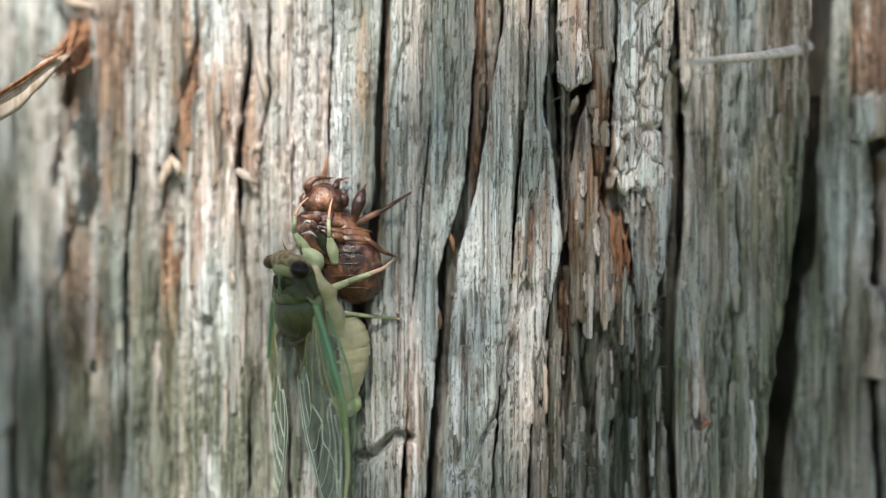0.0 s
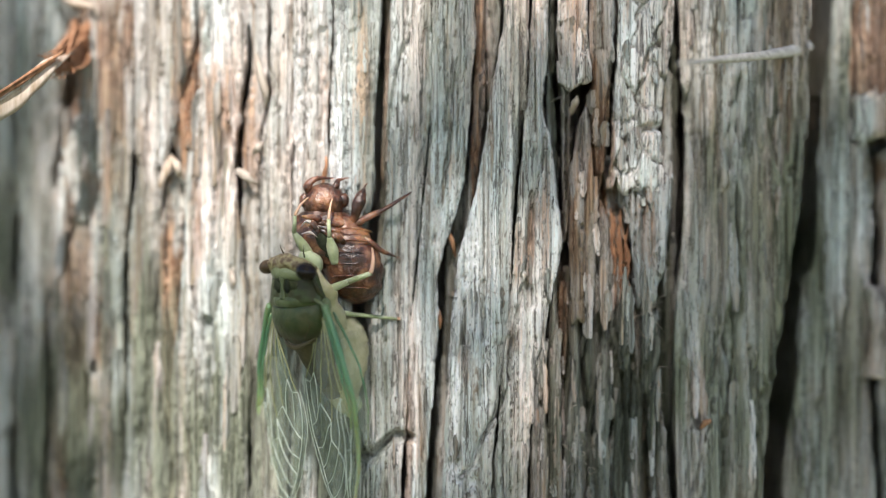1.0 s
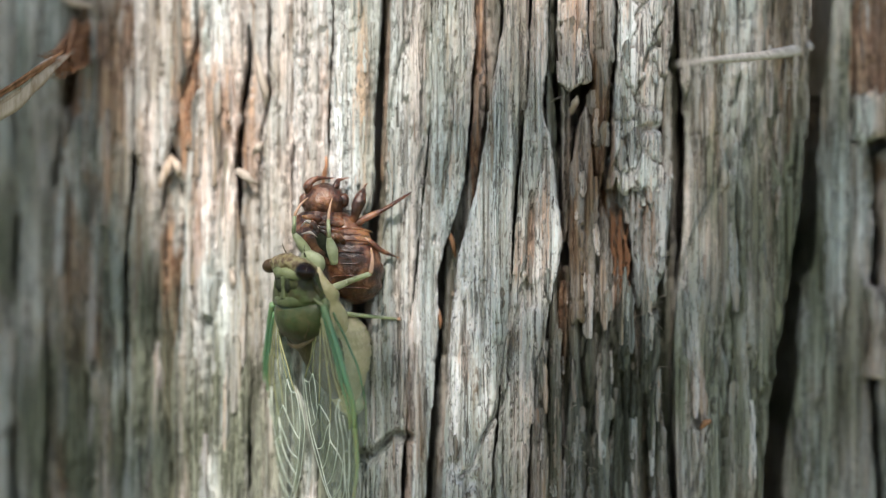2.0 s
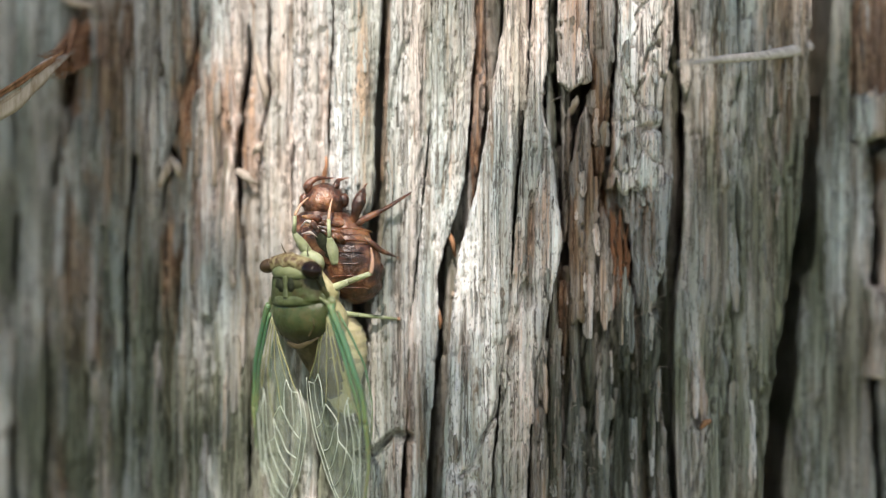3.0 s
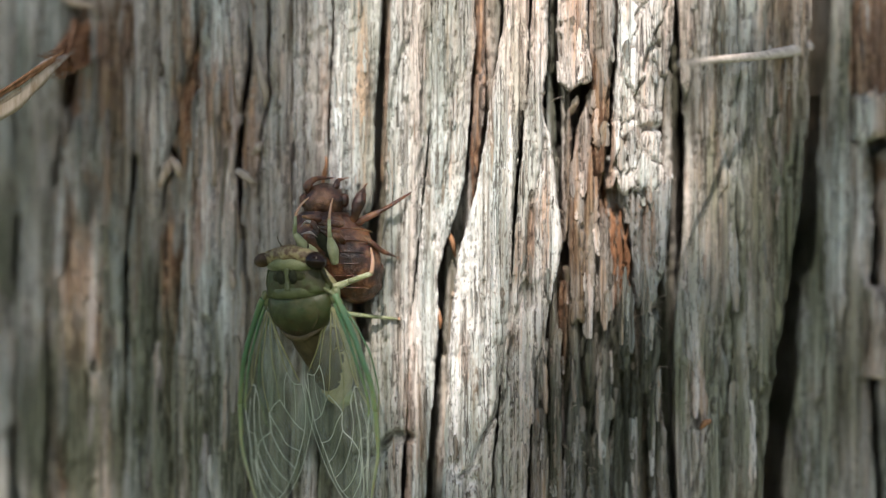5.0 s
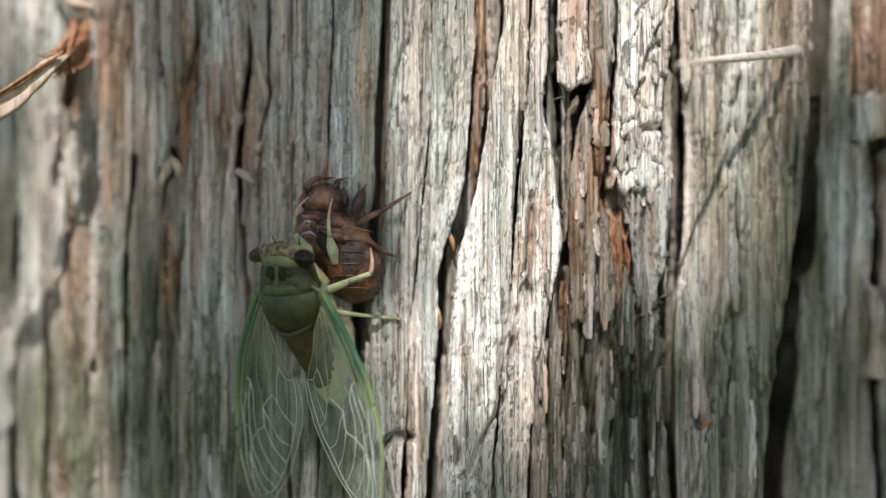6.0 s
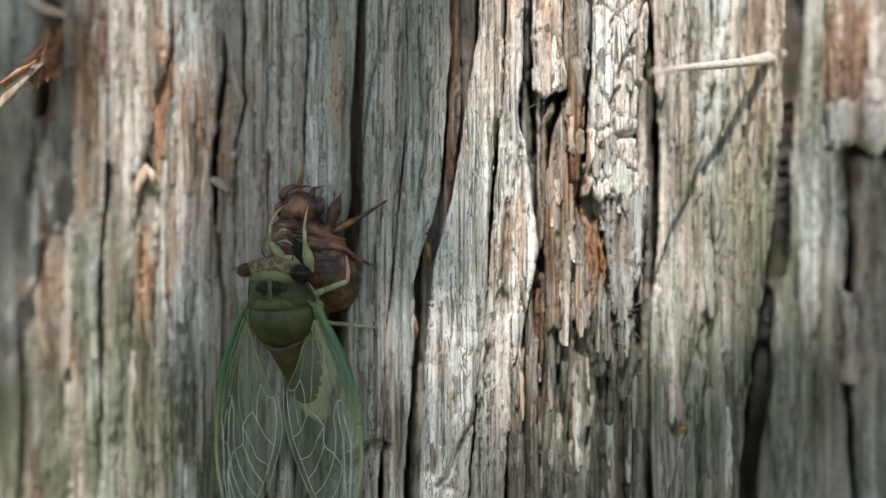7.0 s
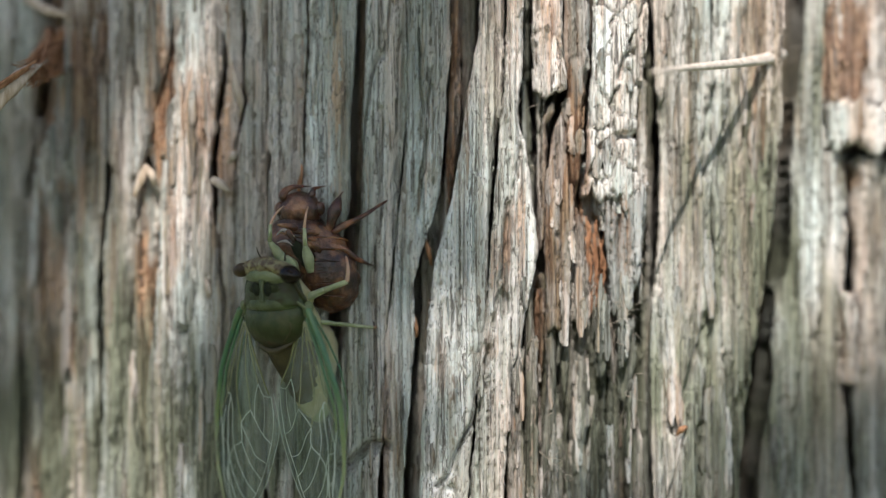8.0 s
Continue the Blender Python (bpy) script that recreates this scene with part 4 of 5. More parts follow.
scatter_flakes()


# ---------------------------------------------------------------- splinters and loose fibres on the trunk
def splinter(name, points, radii, mat, label, category="splinter", flat=0.55, n=14, wob=0.5, seed=0, seg=10, group=""):
    """A sliver of wood along points (across, up, out in mm) on the trunk."""
    world_pts = [Vector(on_trunk(*p).tolist()) for p in points]
    base = world_pts[0].copy()
    me = tube(name, [(p - base) / MM for p in world_pts], radii, seg, flat, n, wob, seed)
    me.materials.append(mat)
    ob = new(name, me)
    ob.location = base
    return tagged(ob, label, category, group)


STUB = splinter("broken_branch_stub", [(-79.5, 38.5, 3), (-74.0, 35.0, 13), (-71.2, 32.0, 21.5), (-76.3, 24.2, 28), (-85.9, 15.0, 37)], [0.5, 0.7, 1.2, 2.0, 1.8], SPLINTER,
                "pale split branch stub with torn end on the bark", "branch", 0.3, 28, 0.9, 3, 9)
for k in range(12):
    r = random.Random(900 + k)
    lift = -2.6 + 0.47 * k
    short = r.uniform(-1.6, 1.6)
    ends = [(-70.6 + short * 0.5, 33.2 + 0.9 * short, 20.5), (-72.5, 29.6, 24 + r.uniform(-0.4, 0.8)), (-76.3, 24.6, 28.5 + r.uniform(-0.4, 0.8)), (-86.0, 15.4, 37.5)]
    pts = [(Vector(on_trunk(p + lift * 0.4, z + lift * (0.4 + 0.18 * i), h).tolist()) - STUB.location) / MM for i, (p, z, h) in enumerate(ends)]
    w = r.uniform(0.22, 0.55)
    part("sliver", tube("sliver", pts, [0.08, w, w, w * 1.2], 7, 0.5, 22, 0.9, k + 3), (PALE, SPLINTER, PALE, FIBRE)[k % 4] if k < 9 else FIBRE, STUB)
for k in range(46):
    r = random.Random(k)
    splinter("bark_fibre", [(-79.5 + r.uniform(-3, 3), 38.5 + r.uniform(-4, 5), 3), (-76.0 + r.uniform(-2, 2), 35.6 + r.uniform(-2.5, 3), 10 + r.uniform(-3, 3)),
             (-72.0 + r.uniform(-2.5, 2), 32.4 + r.uniform(-3, 2), 19 + r.uniform(-3, 4))], [0.4, 0.28, 0.08], FIBRE, "torn reddish bark fibre beside the stub", "fibre", 0.7, 12, 0.4, k, 6, "torn fibres")
splinter("splinter", [(-85.6, 49.2, 4), (-78.5, 46.0, 6), (-74.5, 44.6, 5)], [0.8, 0.9, 0.4], SPLINTER, "short pale splinter of wood on the bark", seg=6, wob=0.8, seed=5)
splinter("splinter", [(-74.4, 41.1, 6), (-79.0, 37.7, 7), (-83.3, 35.1, 5)], [0.15, 0.3, 0.3], FIBRE, "thin reddish splinter across the bark", seg=6, wob=0.8, seed=6)
splinter("splinter", [(-59.1, 16.8, 4), (-58.7, 14.5, 6), (-60.3, 11.1, 6)], [0.35, 0.8, 0.45], SPLINTER, "peach forked splinter standing off the bark", seg=6, wob=0.8, seed=7)
splinter("splinter", [(-59.1, 16.8, 4), (-56.9, 15.1, 6), (-56.8, 12.9, 5)], [0.35, 0.75, 0.4], SPLINTER, "peach forked splinter standing off the bark", seg=6, wob=0.8, seed=8)
splinter("splinter", [(-43.4, 36.0, 3), (-41.8, 32.1, 5), (-40.6, 27.6, 5), (-41.5, 24.8, 3)], [0.1, 0.6, 0.65, 0.15], PALE, "bleached sliver standing in a crevice", seg=6, wob=0.8, seed=9)
splinter("bark_chip", [(-43.5, 16.7, 4), (-41.7, 17.8, 6), (-41.0, 19.1, 5)], [0.15, 0.7, 0.1], PALE, "small bleached chip in a hollow", "chip", 0.35, 9, 0.9, seg=5, seed=10)
splinter("bark_chip", [(-46.0, 14.0, 5), (-43.5, 12.7, 6.5), (-41.8, 11.5, 5)], [0.55, 0.75, 0.12], PALE, "small bleached chip below a hollow", "chip", 0.35, 9, 0.9, seg=5, seed=11)
splinter("bark_chip", [(-47.9, -2.9, 4), (-46.2, -5.4, 6), (-46.6, -8.0, 4)], [0.1, 0.7, 0.15], PALE, "small bleached chip on the bark", "chip", 0.35, 9, 0.9, seg=5, seed=12)
splinter("twig", [(55.8, 36.8, 4), (50.9, 35.2, 8), (41.2, 32.9, 15), (30.5, 30.7, 24), (21.5, 28.2, 36)], [1.1, 1.05, 0.8, 0.6, 0.3], TWIG,
         "pale pointed twig sticking out of the bark", "twig", 0.6, 18, 0.3, 13)
splinter("bark_chip", [(-9.3, 4.4, 3), (-8.2, 1.6, 6), (-7.7, -1.5, 4)], [0.1, 0.45, 0.15], FIBRE, "pale wedge of wood in a crevice", "chip", 0.35, 9, 0.9, seg=5, seed=14)
splinter("bark_chip", [(-8.3, -7.2, 2), (-8.0, -8.0, 4), (-8.3, -8.8, 2)], [0.1, 0.3, 0.15], SPLINTER, "tiny pale chip in a crevice", "chip", 0.35, 9, 0.9, seg=5, seed=15)
splinter("bark_chip", [(-10.5, -10.2, 5), (-10.1, -12.1, 7), (-10.2, -13.9, 6)], [0.1, 0.3, 0.12], FIBRE, "small pale chip at a crevice's edge", "chip", 0.35, 9, 0.9, seg=5, seed=16)
splinter("splinter", [(-29.3, 16.2, 7), (-29.1, 14.0, 8), (-29.8, 11.4, 7)], [0.12, 0.34, 0.3], FIBRE, "thin red splinter on grey bark", seg=6, wob=0.8, seed=17)
splinter("bark_chip", [(33.8, -31.4, 7), (34.2, -30.1, 8.5), (36.0, -29.7, 7)], [0.2, 0.5, 0.2], FIBRE, "small torn chip on the bark", "chip", 0.35, 9, 0.9, seg=5, seed=18)
splinter("splinter", [(11.8, 23.3, 4), (12.3, 25.0, 6), (12.8, 26.5, 6)], [0.3, 0.6, 0.3], SPLINTER, "pale splinter in a hollow under a plate", seg=6, wob=0.8, seed=19)
for k in range(34):
    r = random.Random(100 + k)
    a0, z0, h0 = (20.3, -1.9, 3)
    a1, z1 = a0 + r.uniform(-1.4, 1.6), z0 + r.uniform(-7, 8)
    splinter("bark_fibre", [(a1, z1 + 3, h0), (a1 + r.uniform(-0.6, 0.6), z1, h0 + r.uniform(0.5, 2)), (a1 + r.uniform(-1.5, 0.5), z1 - r.uniform(2, 5), h0 + r.uniform(0, 2.5))],
             [0.12, 0.16, 0.05], FIBRE, "red-brown shredded fibre in a hollow", "fibre", 0.8, 7, 0.3, k, 5, "shredded fibres")
for k in range(80):
    r = random.Random(300 + k)
    a0, z0, h0 = random.Random(500 + k).choice([(26.5, 5.0, 7), (25.7, -4.8, 7), (13.4, -35.0, 7), (24.9, -15.6, 7), (-0.7, -11.5, 9), (9.7, 13.7, 7), (26.6, 10.8, 8), (6.6, 20.3, 9)])
    a1, z1 = a0 + r.uniform(-2, 2), z0 + r.uniform(-8, 8)
    b = r.uniform(0.6, 1.8)
    splinter("bark_fibre", [(a1, z1, h0 - 1.5), (a1 + r.uniform(-b, b), z1 + r.uniform(-b, b), h0 + 1), (a1 + r.uniform(-b, b) * 1.6, z1 + r.uniform(-b, b) * 1.5, h0 + 1.4)],
             [0.05, 0.04, 0.02], PALE, "fine pale fibre curling off the bark", "fibre", 1.0, 7, 0.2, k, 4, "curling fibres")


# ---------------------------------------------------------------- the cast skin of the nymph
def build_shell():
    s = empty("nymph_shell", pose(-0.0189, -0.0060, 1.3011), "empty amber-brown cicada nymph shell clinging to the bark", "insect shell")
    body = loft("abdomen", [(z, cx, cy, rx * (1 + 0.035 * math.sin(i * 1.45)), ry) for i, (z, cx, cy, rx, ry) in enumerate(curve_sections(
        [(4.5, 1.0, -1.0, 2.6, 2.6), (1.5, 2.0, -1.0, 4.2, 4.0), (-3, 3.2, -1.2, 5.2, 4.8), (-7, 3.8, -0.8, 4.7, 4.4), (-9.5, 4.0, -0.5, 2.9, 3.0), (-10.6, 4.0, 0, 0.6, 0.8)], 30))], 26, 2, 0.35, 3, 0.8)
    part("abdomen", body, SHELL, s)
    part("thorax", loft("thorax", curve_sections([(6.2, -1.2, -1, 2.6, 2.2), (4.5, -1.6, -1.6, 4.3, 3.4), (1.5, -1.6, -2.0, 5.0, 4.0), (-2, -0.8, -1.6, 4.6, 3.8), (-4.5, 0, -1, 2.6, 2.6)], 18), 24, 2, 0.8, 5, 0.7), SHELL, s)
    part("head", loft("head", curve_sections([(10.2, -1.4, -1.6, 0.8, 0.8), (9.2, -1.4, -1.8, 2.8, 2.2), (7.2, -1.4, -2.0, 3.6, 2.7), (5.2, -1.5, -1.8, 3.3, 2.6), (4.4, -1.5, -1.6, 1.6, 1.6)], 16), 22, 2, 0.35, 8, 0.9), SHELL, s)
    # solid dark lump: the shade inside the open split, put in as colour
    part("split", loft("split", curve_sections([(4.6, -1.4, -4.4, 0.3, 0.3), (3.2, -1.6, -5.0, 1.1, 0.8), (0.6, -1.2, -5.4, 1.4, 0.9), (-2.2, -0.4, -4.9, 0.8, 0.7), (-3.4, -0.2, -4.2, 0.2, 0.3)], 14), 14, 2, 0.3, 3, 1.1), DARK, s, "dark lump painted as the shaded split down the back")
    for i in range(6):
        zz = 2.2 - 2.0 * i
        w = 4.9 - 0.16 * (i - 2.2) ** 2
        part("body_ring", tube("body_ring", [(2.6 + 0.2 * i - w, -0.8, zz - 0.4), (2.6 + 0.2 * i - 0.7 * w, -4.4, zz), (2.6 + 0.2 * i, -6.0, zz + 0.2), (2.6 + 0.2 * i + 0.7 * w, -4.4, zz), (2.6 + 0.2 * i + w, -0.8, zz - 0.4)], [0.1, 0.15, 0.17, 0.15, 0.1], 8, 0.8, 18, 0.5, i + 20), SHELL, s)
    for i in range(5):
        r = random.Random(60 + i)
        part("shard", tube("shard", [(r.uniform(-5, 2), -4.0, r.uniform(-1, 4)), (r.uniform(-5, 2), -6.4, r.uniform(-1, 4.5)), (r.uniform(-5, 2), -6.0, r.uniform(-1, 4.5))], [0.5, 0.6, 0.15], 7, 0.4, 9, 0.6, i), SHELL, s)
    for x in (-4.7, 1.9):
        part("eye", ball("eye", (x, -2.4, 7.2), (1.0, 1.1, 1.3)), SHELL, s)
    for i, y in enumerate((3.4, 5.0)):
        part("back_ridge", tube("back_ridge", [(-5.2, -3.2, y - 2.2), (-2.5, -5.4, y - 1.8), (0.6, -5.2, y - 1.8), (2.6, -3.4, y - 2.1)], [0.35, 0.55, 0.55, 0.3], 8, 1, 12, 0.3, i), SHELL, s)
    part("torn_edge", tube("torn_edge", [(-5.2, -5.0, 2.6), (-4.0, -6.2, 3.6), (-2.8, -6.4, 2.9), (-1.6, -6.2, 2.2)], [0.08, 0.2, 0.26, 0.06], 6, 0.5, 14, 0.8), TORN, s, "torn whitish lining of the split back")
    part("torn_edge", tube("torn_edge", [(-5.0, -5.4, 1.4), (-3.6, -6.4, 1.7), (-2.2, -6.4, 0.9)], [0.06, 0.2, 0.05], 6, 0.5, 12, 0.8), TORN, s, "torn whitish lining of the split back")

    def shell_leg(pts, radii, k):
        leg = part("leg", tube("leg", pts, radii, 9, 0.8, 18, 0.25, k), SHELL, s)
        a, b = Vector(pts[-2]), Vector(pts[-1])
        d = (b - a).normalized()
        part("claw", tube("claw", [b - d * 0.2, b + d * 0.7 + Vector((0, 0.2, 0)), b + d * 1.2 + Vector((0.3, 0.8, 0))], [0.22, 0.14, 0.04], 6, 1, 6), SHELL, leg)
    shell_leg([(-3.2, -2.2, 7.6), (-4.2, -3.0, 9.4), (-3.0, -3.0, 10.8), (-1.0, -2.4, 11.0)], [0.5, 0.75, 0.5, 0.2], 1)
    shell_leg([(-0.6, -2.4, 8.4), (0.6, -2.8, 9.6), (1.0, -2.4, 10.6), (1.8, -1.6, 10.9)], [0.5, 0.6, 0.4, 0.15], 2)
    shell_leg([(3.2, -2.6, 2.6), (4.0, -3.2, 4.8), (4.7, -3.2, 7.2), (5.4, -2.4, 9.2)], [0.55, 0.85, 1.1, 0.35], 3)
    shell_leg([(3.4, -2.6, 2.8), (6.0, -3.2, 4.2), (9.4, -2.4, 6.0), (13.0, -0.4, 8.4)], [0.6, 0.55, 0.38, 0.2], 4)
    shell_leg([(3.6, -2.4, 1.6), (6.0, -3.2, 0.4), (8.4, -2.6, -1.4), (10.2, -0.6, -2.2)], [0.5, 0.55, 0.45, 0.22], 5)
    return s


build_shell()


# ---------------------------------------------------------------- the newly emerged cicada
CICADA = empty("cicada", pose(-0.0243, -0.0150, 1.2869), "freshly moulted green cicada with milky wings clinging below its shell", "cicada")
HEAD_Z = 9.8


def build_body():
    c = CICADA
    head = tube("head", [(-5.9, -1.4, 9.2), (-4.4, -1.9, 9.6), (-2.0, -2.2, 10.2), (0, -2.3, 10.4), (2.0, -2.2, 10.2), (4.4, -1.9, 9.6), (5.9, -1.4, 9.2)], [1.0, 1.25, 1.4, 1.5, 1.4, 1.25, 1.0], 20, 1.0, 34, 0.22, 3)
    head = part("head", head, OLIVE, c, "olive-brown head with a green hind rim")
    part("hind_rim", tube("hind_rim", [(-4.9, -1.9, 8.2), (-2.6, -3.0, 8.6), (0, -3.4, 8.8), (2.6, -3.0, 8.6), (4.9, -1.9, 8.2)], [0.65, 1.05, 1.1, 1.05, 0.65], 12, 0.6, 18), RIM, head, "pale green rim behind the eyes")
    part("face", loft("face", curve_sections([(11.6, 0, 1.8, 1.0, 0.8), (10.4, 0, 2.4, 2.2, 1.8), (8.6, 0, 2.6, 2.2, 1.8), (7.2, 0, 2.2, 1.2, 1.0)], 12), 20), LEG, head, "pale swollen face")
    for i, x in enumerate((-1, 1)):
        part("eye", ball("eye", (5.65, -2.9, 9.4) if x > 0 else (-5.7, -2.3, 9.35), (1.95, 1.6, 1.5) if x > 0 else (1.75, 1.3, 1.2), 14 * x, 28, 18), EYE_M if x > 0 else EYE_B, head, "large dark glossy eye" if x > 0 else "dull brown eye")
        part("antenna", tube("antenna", [(2.6 * x, -0.6, 11.2), (3.0 * x, -1.0, 12.2), (3.3 * x, -1.0, 13.2)], [0.16, 0.1, 0.04], 6, 1, 6), BROWN, head)
    for x in (-0.5, 0.5, 0.0):
        part("ocellus", ball("ocellus", (x, -3.0, 10.4 if x else 10.9), (0.22, 0.18, 0.22), 0, 10, 6), TARSUS, head)
    neck = Vector((0, -2.0, 9.6)) * MM
    head.matrix_basis = Matrix.Translation(neck) @ pose(0, 0, 0, 0, 4, 0) @ Matrix.Translation(-neck)
    pro = loft("pronotum", curve_sections([(8.5, 0, -0.4, 4.2, 1.8), (8.0, 0, -0.9, 5.1, 2.3), (6.6, 0, -1.2, 5.6, 2.6), (5.0, 0, -1.3, 6.0, 2.9), (3.9, 0, -1.2, 6.3, 3.0), (3.3, 0, -1.0, 5.7, 2.6)], 20), 36, 2.3, 0.15, 2, 0.8)
    pro = part("pronotum", pro, GREEN, c, "green shield behind the head with dark hollows")
    part("collar", tube("collar", [(-6.4, -0.4, 4.2), (-5.2, -2.4, 4.15), (-2.8, -3.75, 4.1), (0, -4.15, 4.05), (2.8, -3.75, 4.1), (5.2, -2.4, 4.15), (6.4, -0.4, 4.2)], [0.8, 0.95, 0.95, 0.9, 0.95, 0.95, 0.8], 10, 0.45, 26), COLLAR, pro, "pale green collar")
    part("mid_line", tube("mid_line", [(0, -3.75, 8.3), (0, -4.05, 6.4), (0, -4.35, 4.6)], [0.75, 0.45, 0.7], 8, 0.45, 10), COLLAR, pro, "pale green mid line")
    for x in (-1, 1):
        part("dark_hollow", tube("dark_hollow", [(0.85 * x, -3.75, 7.3), (2.0 * x, -3.62, 6.6), (3.4 * x, -2.95, 6.2), (4.6 * x, -1.9, 6.8)], [0.5, 0.95, 0.85, 0.3], 14, 0.38, 18, 0.2, 5), HOLLOW, pro, "dark hollow of the shield")
        part("dark_spot", ball("dark_spot", (1.3 * x, -3.95, 6.7), (0.8, 0.34, 1.25), 14 * x), DARK, pro)
        for j in range(3):
            part("rib", tube("rib", [((2.3 + 0.55 * j) * x, -3.72 + 0.16 * j, 7.2 - 0.1 * j), ((2.0 + 0.6 * j) * x, -3.84 + 0.16 * j, 6.4), ((1.9 + 0.6 * j) * x, -3.7 + 0.16 * j, 5.6)], [0.08, 0.16, 0.06], 6, 0.6, 7), GREEN, pro)
        part("side_rim", tube("side_rim", [(5.2 * x, -1.6, 7.8), (5.9 * x, -1.4, 6.0), (6.4 * x, -0.8, 4.2)], [0.4, 0.5, 0.5], 8, 0.8, 10), GREEN, pro)
    meso = loft("mesonotum", curve_sections([(3.9, 0, -0.8, 5.6, 2.4), (2.8, 0, -1.0, 6.4, 3.2), (0.5, 0, -1.1, 6.3, 3.5), (-1.6, 0, -0.9, 5.4, 3.2), (-3.0, 0, -0.4, 4.2, 2.6), (-4.0, 0, 0.0, 3.2, 2.0)], 24), 36, 2.1, 0.12, 4, 0.6)
    meso = part("mesonotum", meso, THORAX, c, "domed olive-green thorax")
    for x in (-1, 1):
        part("thorax_mark", tube("thorax_mark", [(3.4 * x, -3.72, 2.4), (4.1 * x, -3.3, 0.4), (3.2 * x, -3.35, -2.2)], [0.3, 0.85, 0.2], 10, 0.12, 12, 0.3, 4), BROWN, meso)
    part("cross_ridge", tube("cross_ridge", [(-4.4, -1.9, -2.2), (-2.4, -3.0, -3.3), (0, -3.1, -3.9), (2.4, -3.0, -3.3), (4.4, -1.9, -2.2)], [0.2, 0.4, 0.5, 0.4, 0.2], 8, 0.35, 16), BROWN, meso)
    def ringed(rows, k):
        rows = curve_sections(rows, k)
        return [(z, cx, cy, rx * (1 + 0.03 * (i % 5 == 0) - 0.04 * (i % 5 == 1)), ry * (1 + 0.03 * (i % 5 == 0) - 0.04 * (i % 5 == 1))) for i, (z, cx, cy, rx, ry) in enumerate(rows)]
    part("abdomen", loft("abdomen", ringed([(-1.0, 0, 5.2, 3.8, 4.0), (-3.5, 0, 5.7, 4.7, 5.2), (-6.5, 0, 5.9, 4.9, 5.2), (-9.5, 0, 5.8, 4.4, 4.6), (-12.5, 0, 5.5, 3.4, 3.5), (-15, 0, 5.4, 2.3, 2.3), (-16.6, 0, 5.3, 1.3, 1.3), (-17.2, 0, 5.2, 0.3, 0.4)], 44), 30), CREAM, c, "cream segmented abdomen")
    part("abdomen_back", loft("abdomen_back", ringed([(-3.4, 0, 2.8, 4.2, 2.6), (-6.0, 0, 2.9, 4.3, 2.6), (-9, 0, 3.2, 3.8, 2.5), (-11.5, 0, 3.6, 3.0, 2.2), (-13.5, 0, 3.9, 2.2, 1.8), (-14.6, 0, 4.2, 1.0, 1.0), (-15.0, 0, 4.4, 0.3, 0.4)], 44), 26, 2, 0.1, 6, 0.8), BROWN, c, "brown ringed back of the abdomen")
    part("metanotum", loft("metanotum", curve_sections([(-3.0, 0, 0.9, 4.6, 3.4), (-5.0, 0, 1.1, 4.2, 3.0), (-7.5, 0, 1.5, 3.2, 2.6), (-10.0, 0, 2.0, 1.8, 2.2), (-12.0, 0, 2.4, 0.5, 1.4)], 20), 24, 2, 0.1, 5, 0.8), BROWN, c, "brown wedge of the hind thorax between the wings")
    part("underside", loft("underside", curve_sections([(8.8, 0, 1.4, 2.6, 1.5), (6.5, 0, 1.6, 4.0, 2.0), (4.2, 0, 2.6, 5.0, 2.8), (2.6, 0, 2.6, 4.4, 2.9), (0.5, 0, 3.2, 5.0, 3.4), (-3.0, 0, 3.6, 4.4, 3.0), (-6, 0, 3.4, 3.0, 2.0)], 16), 24, 2, 0.25, 9, 0.7), CREAM, c, "pale cream underside")
    part("abdomen_tip", loft("abdomen_tip", curve_sections([(-13.8, 0.3, 6.0, 0.8, 0.9), (-14.8, 0.3, 6.3, 1.9, 1.8), (-16.2, 0.3, 6.4, 2.1, 1.9), (-17.4, 0.3, 6.3, 1.4, 1.4), (-18.2, 0.3, 6.2, 0.3, 0.4)], 16), 18, 2, 0.3, 4, 0.8), TIP, c, "pale yellow-green tip of the abdomen")
    for x in (-1, 1):
        part("wing_hinge", ball("wing_hinge", (7.1 * x, -1.0, 2.9), (1.0, 0.7, 1.5), 20 * x), RIM, c, "pale green wing hinge")
        part("hinge_pad", tube("hinge_pad", [(5.9 * x, -2.3, 4.3), (7.0 * x, -1.7, 3.3), (7.6 * x, -1.4, 2.0), (7.2 * x, -1.1, 0.6)], [0.2, 0.38, 0.34, 0.15], 9, 0.6, 12, 0.5, 7), RIM, c, "pale green pad at the wing root")


def camber(x, z):
    """How far the wing bellies out of its plane, in mm."""
    return -0.8 * math.sin(min(max((x + 2.3) / 15.5, 0), 1) * math.pi) * min(1, -z / 12 + 0.2) + 0.25 * noise.noise(Vector((x * 0.35, 0, z * 0.22)))


def smooth_line(points, n):
    return [tuple(p) for p in curve_sections([(*p, 0) for p in points], n)]


FRONT_EDGE = [(0, 0.6), (-1.0, -4.2), (-1.8, -8.5), (-2.3, -14.2), (-1.8, -19.8), (-0.3, -26.4), (2.0, -31.1), (4.5, -35.4), (6.6, -36.8)]
HIND_EDGE = [(1.0, -0.4), (4.1, -4.2), (6.7, -7.6), (10.0, -11.2), (12.1, -14.6), (13.2, -17.9), (13.1, -21.7), (12.4, -27.4), (10.9, -32.1), (8.9, -35.8), (6.9, -36.8)]


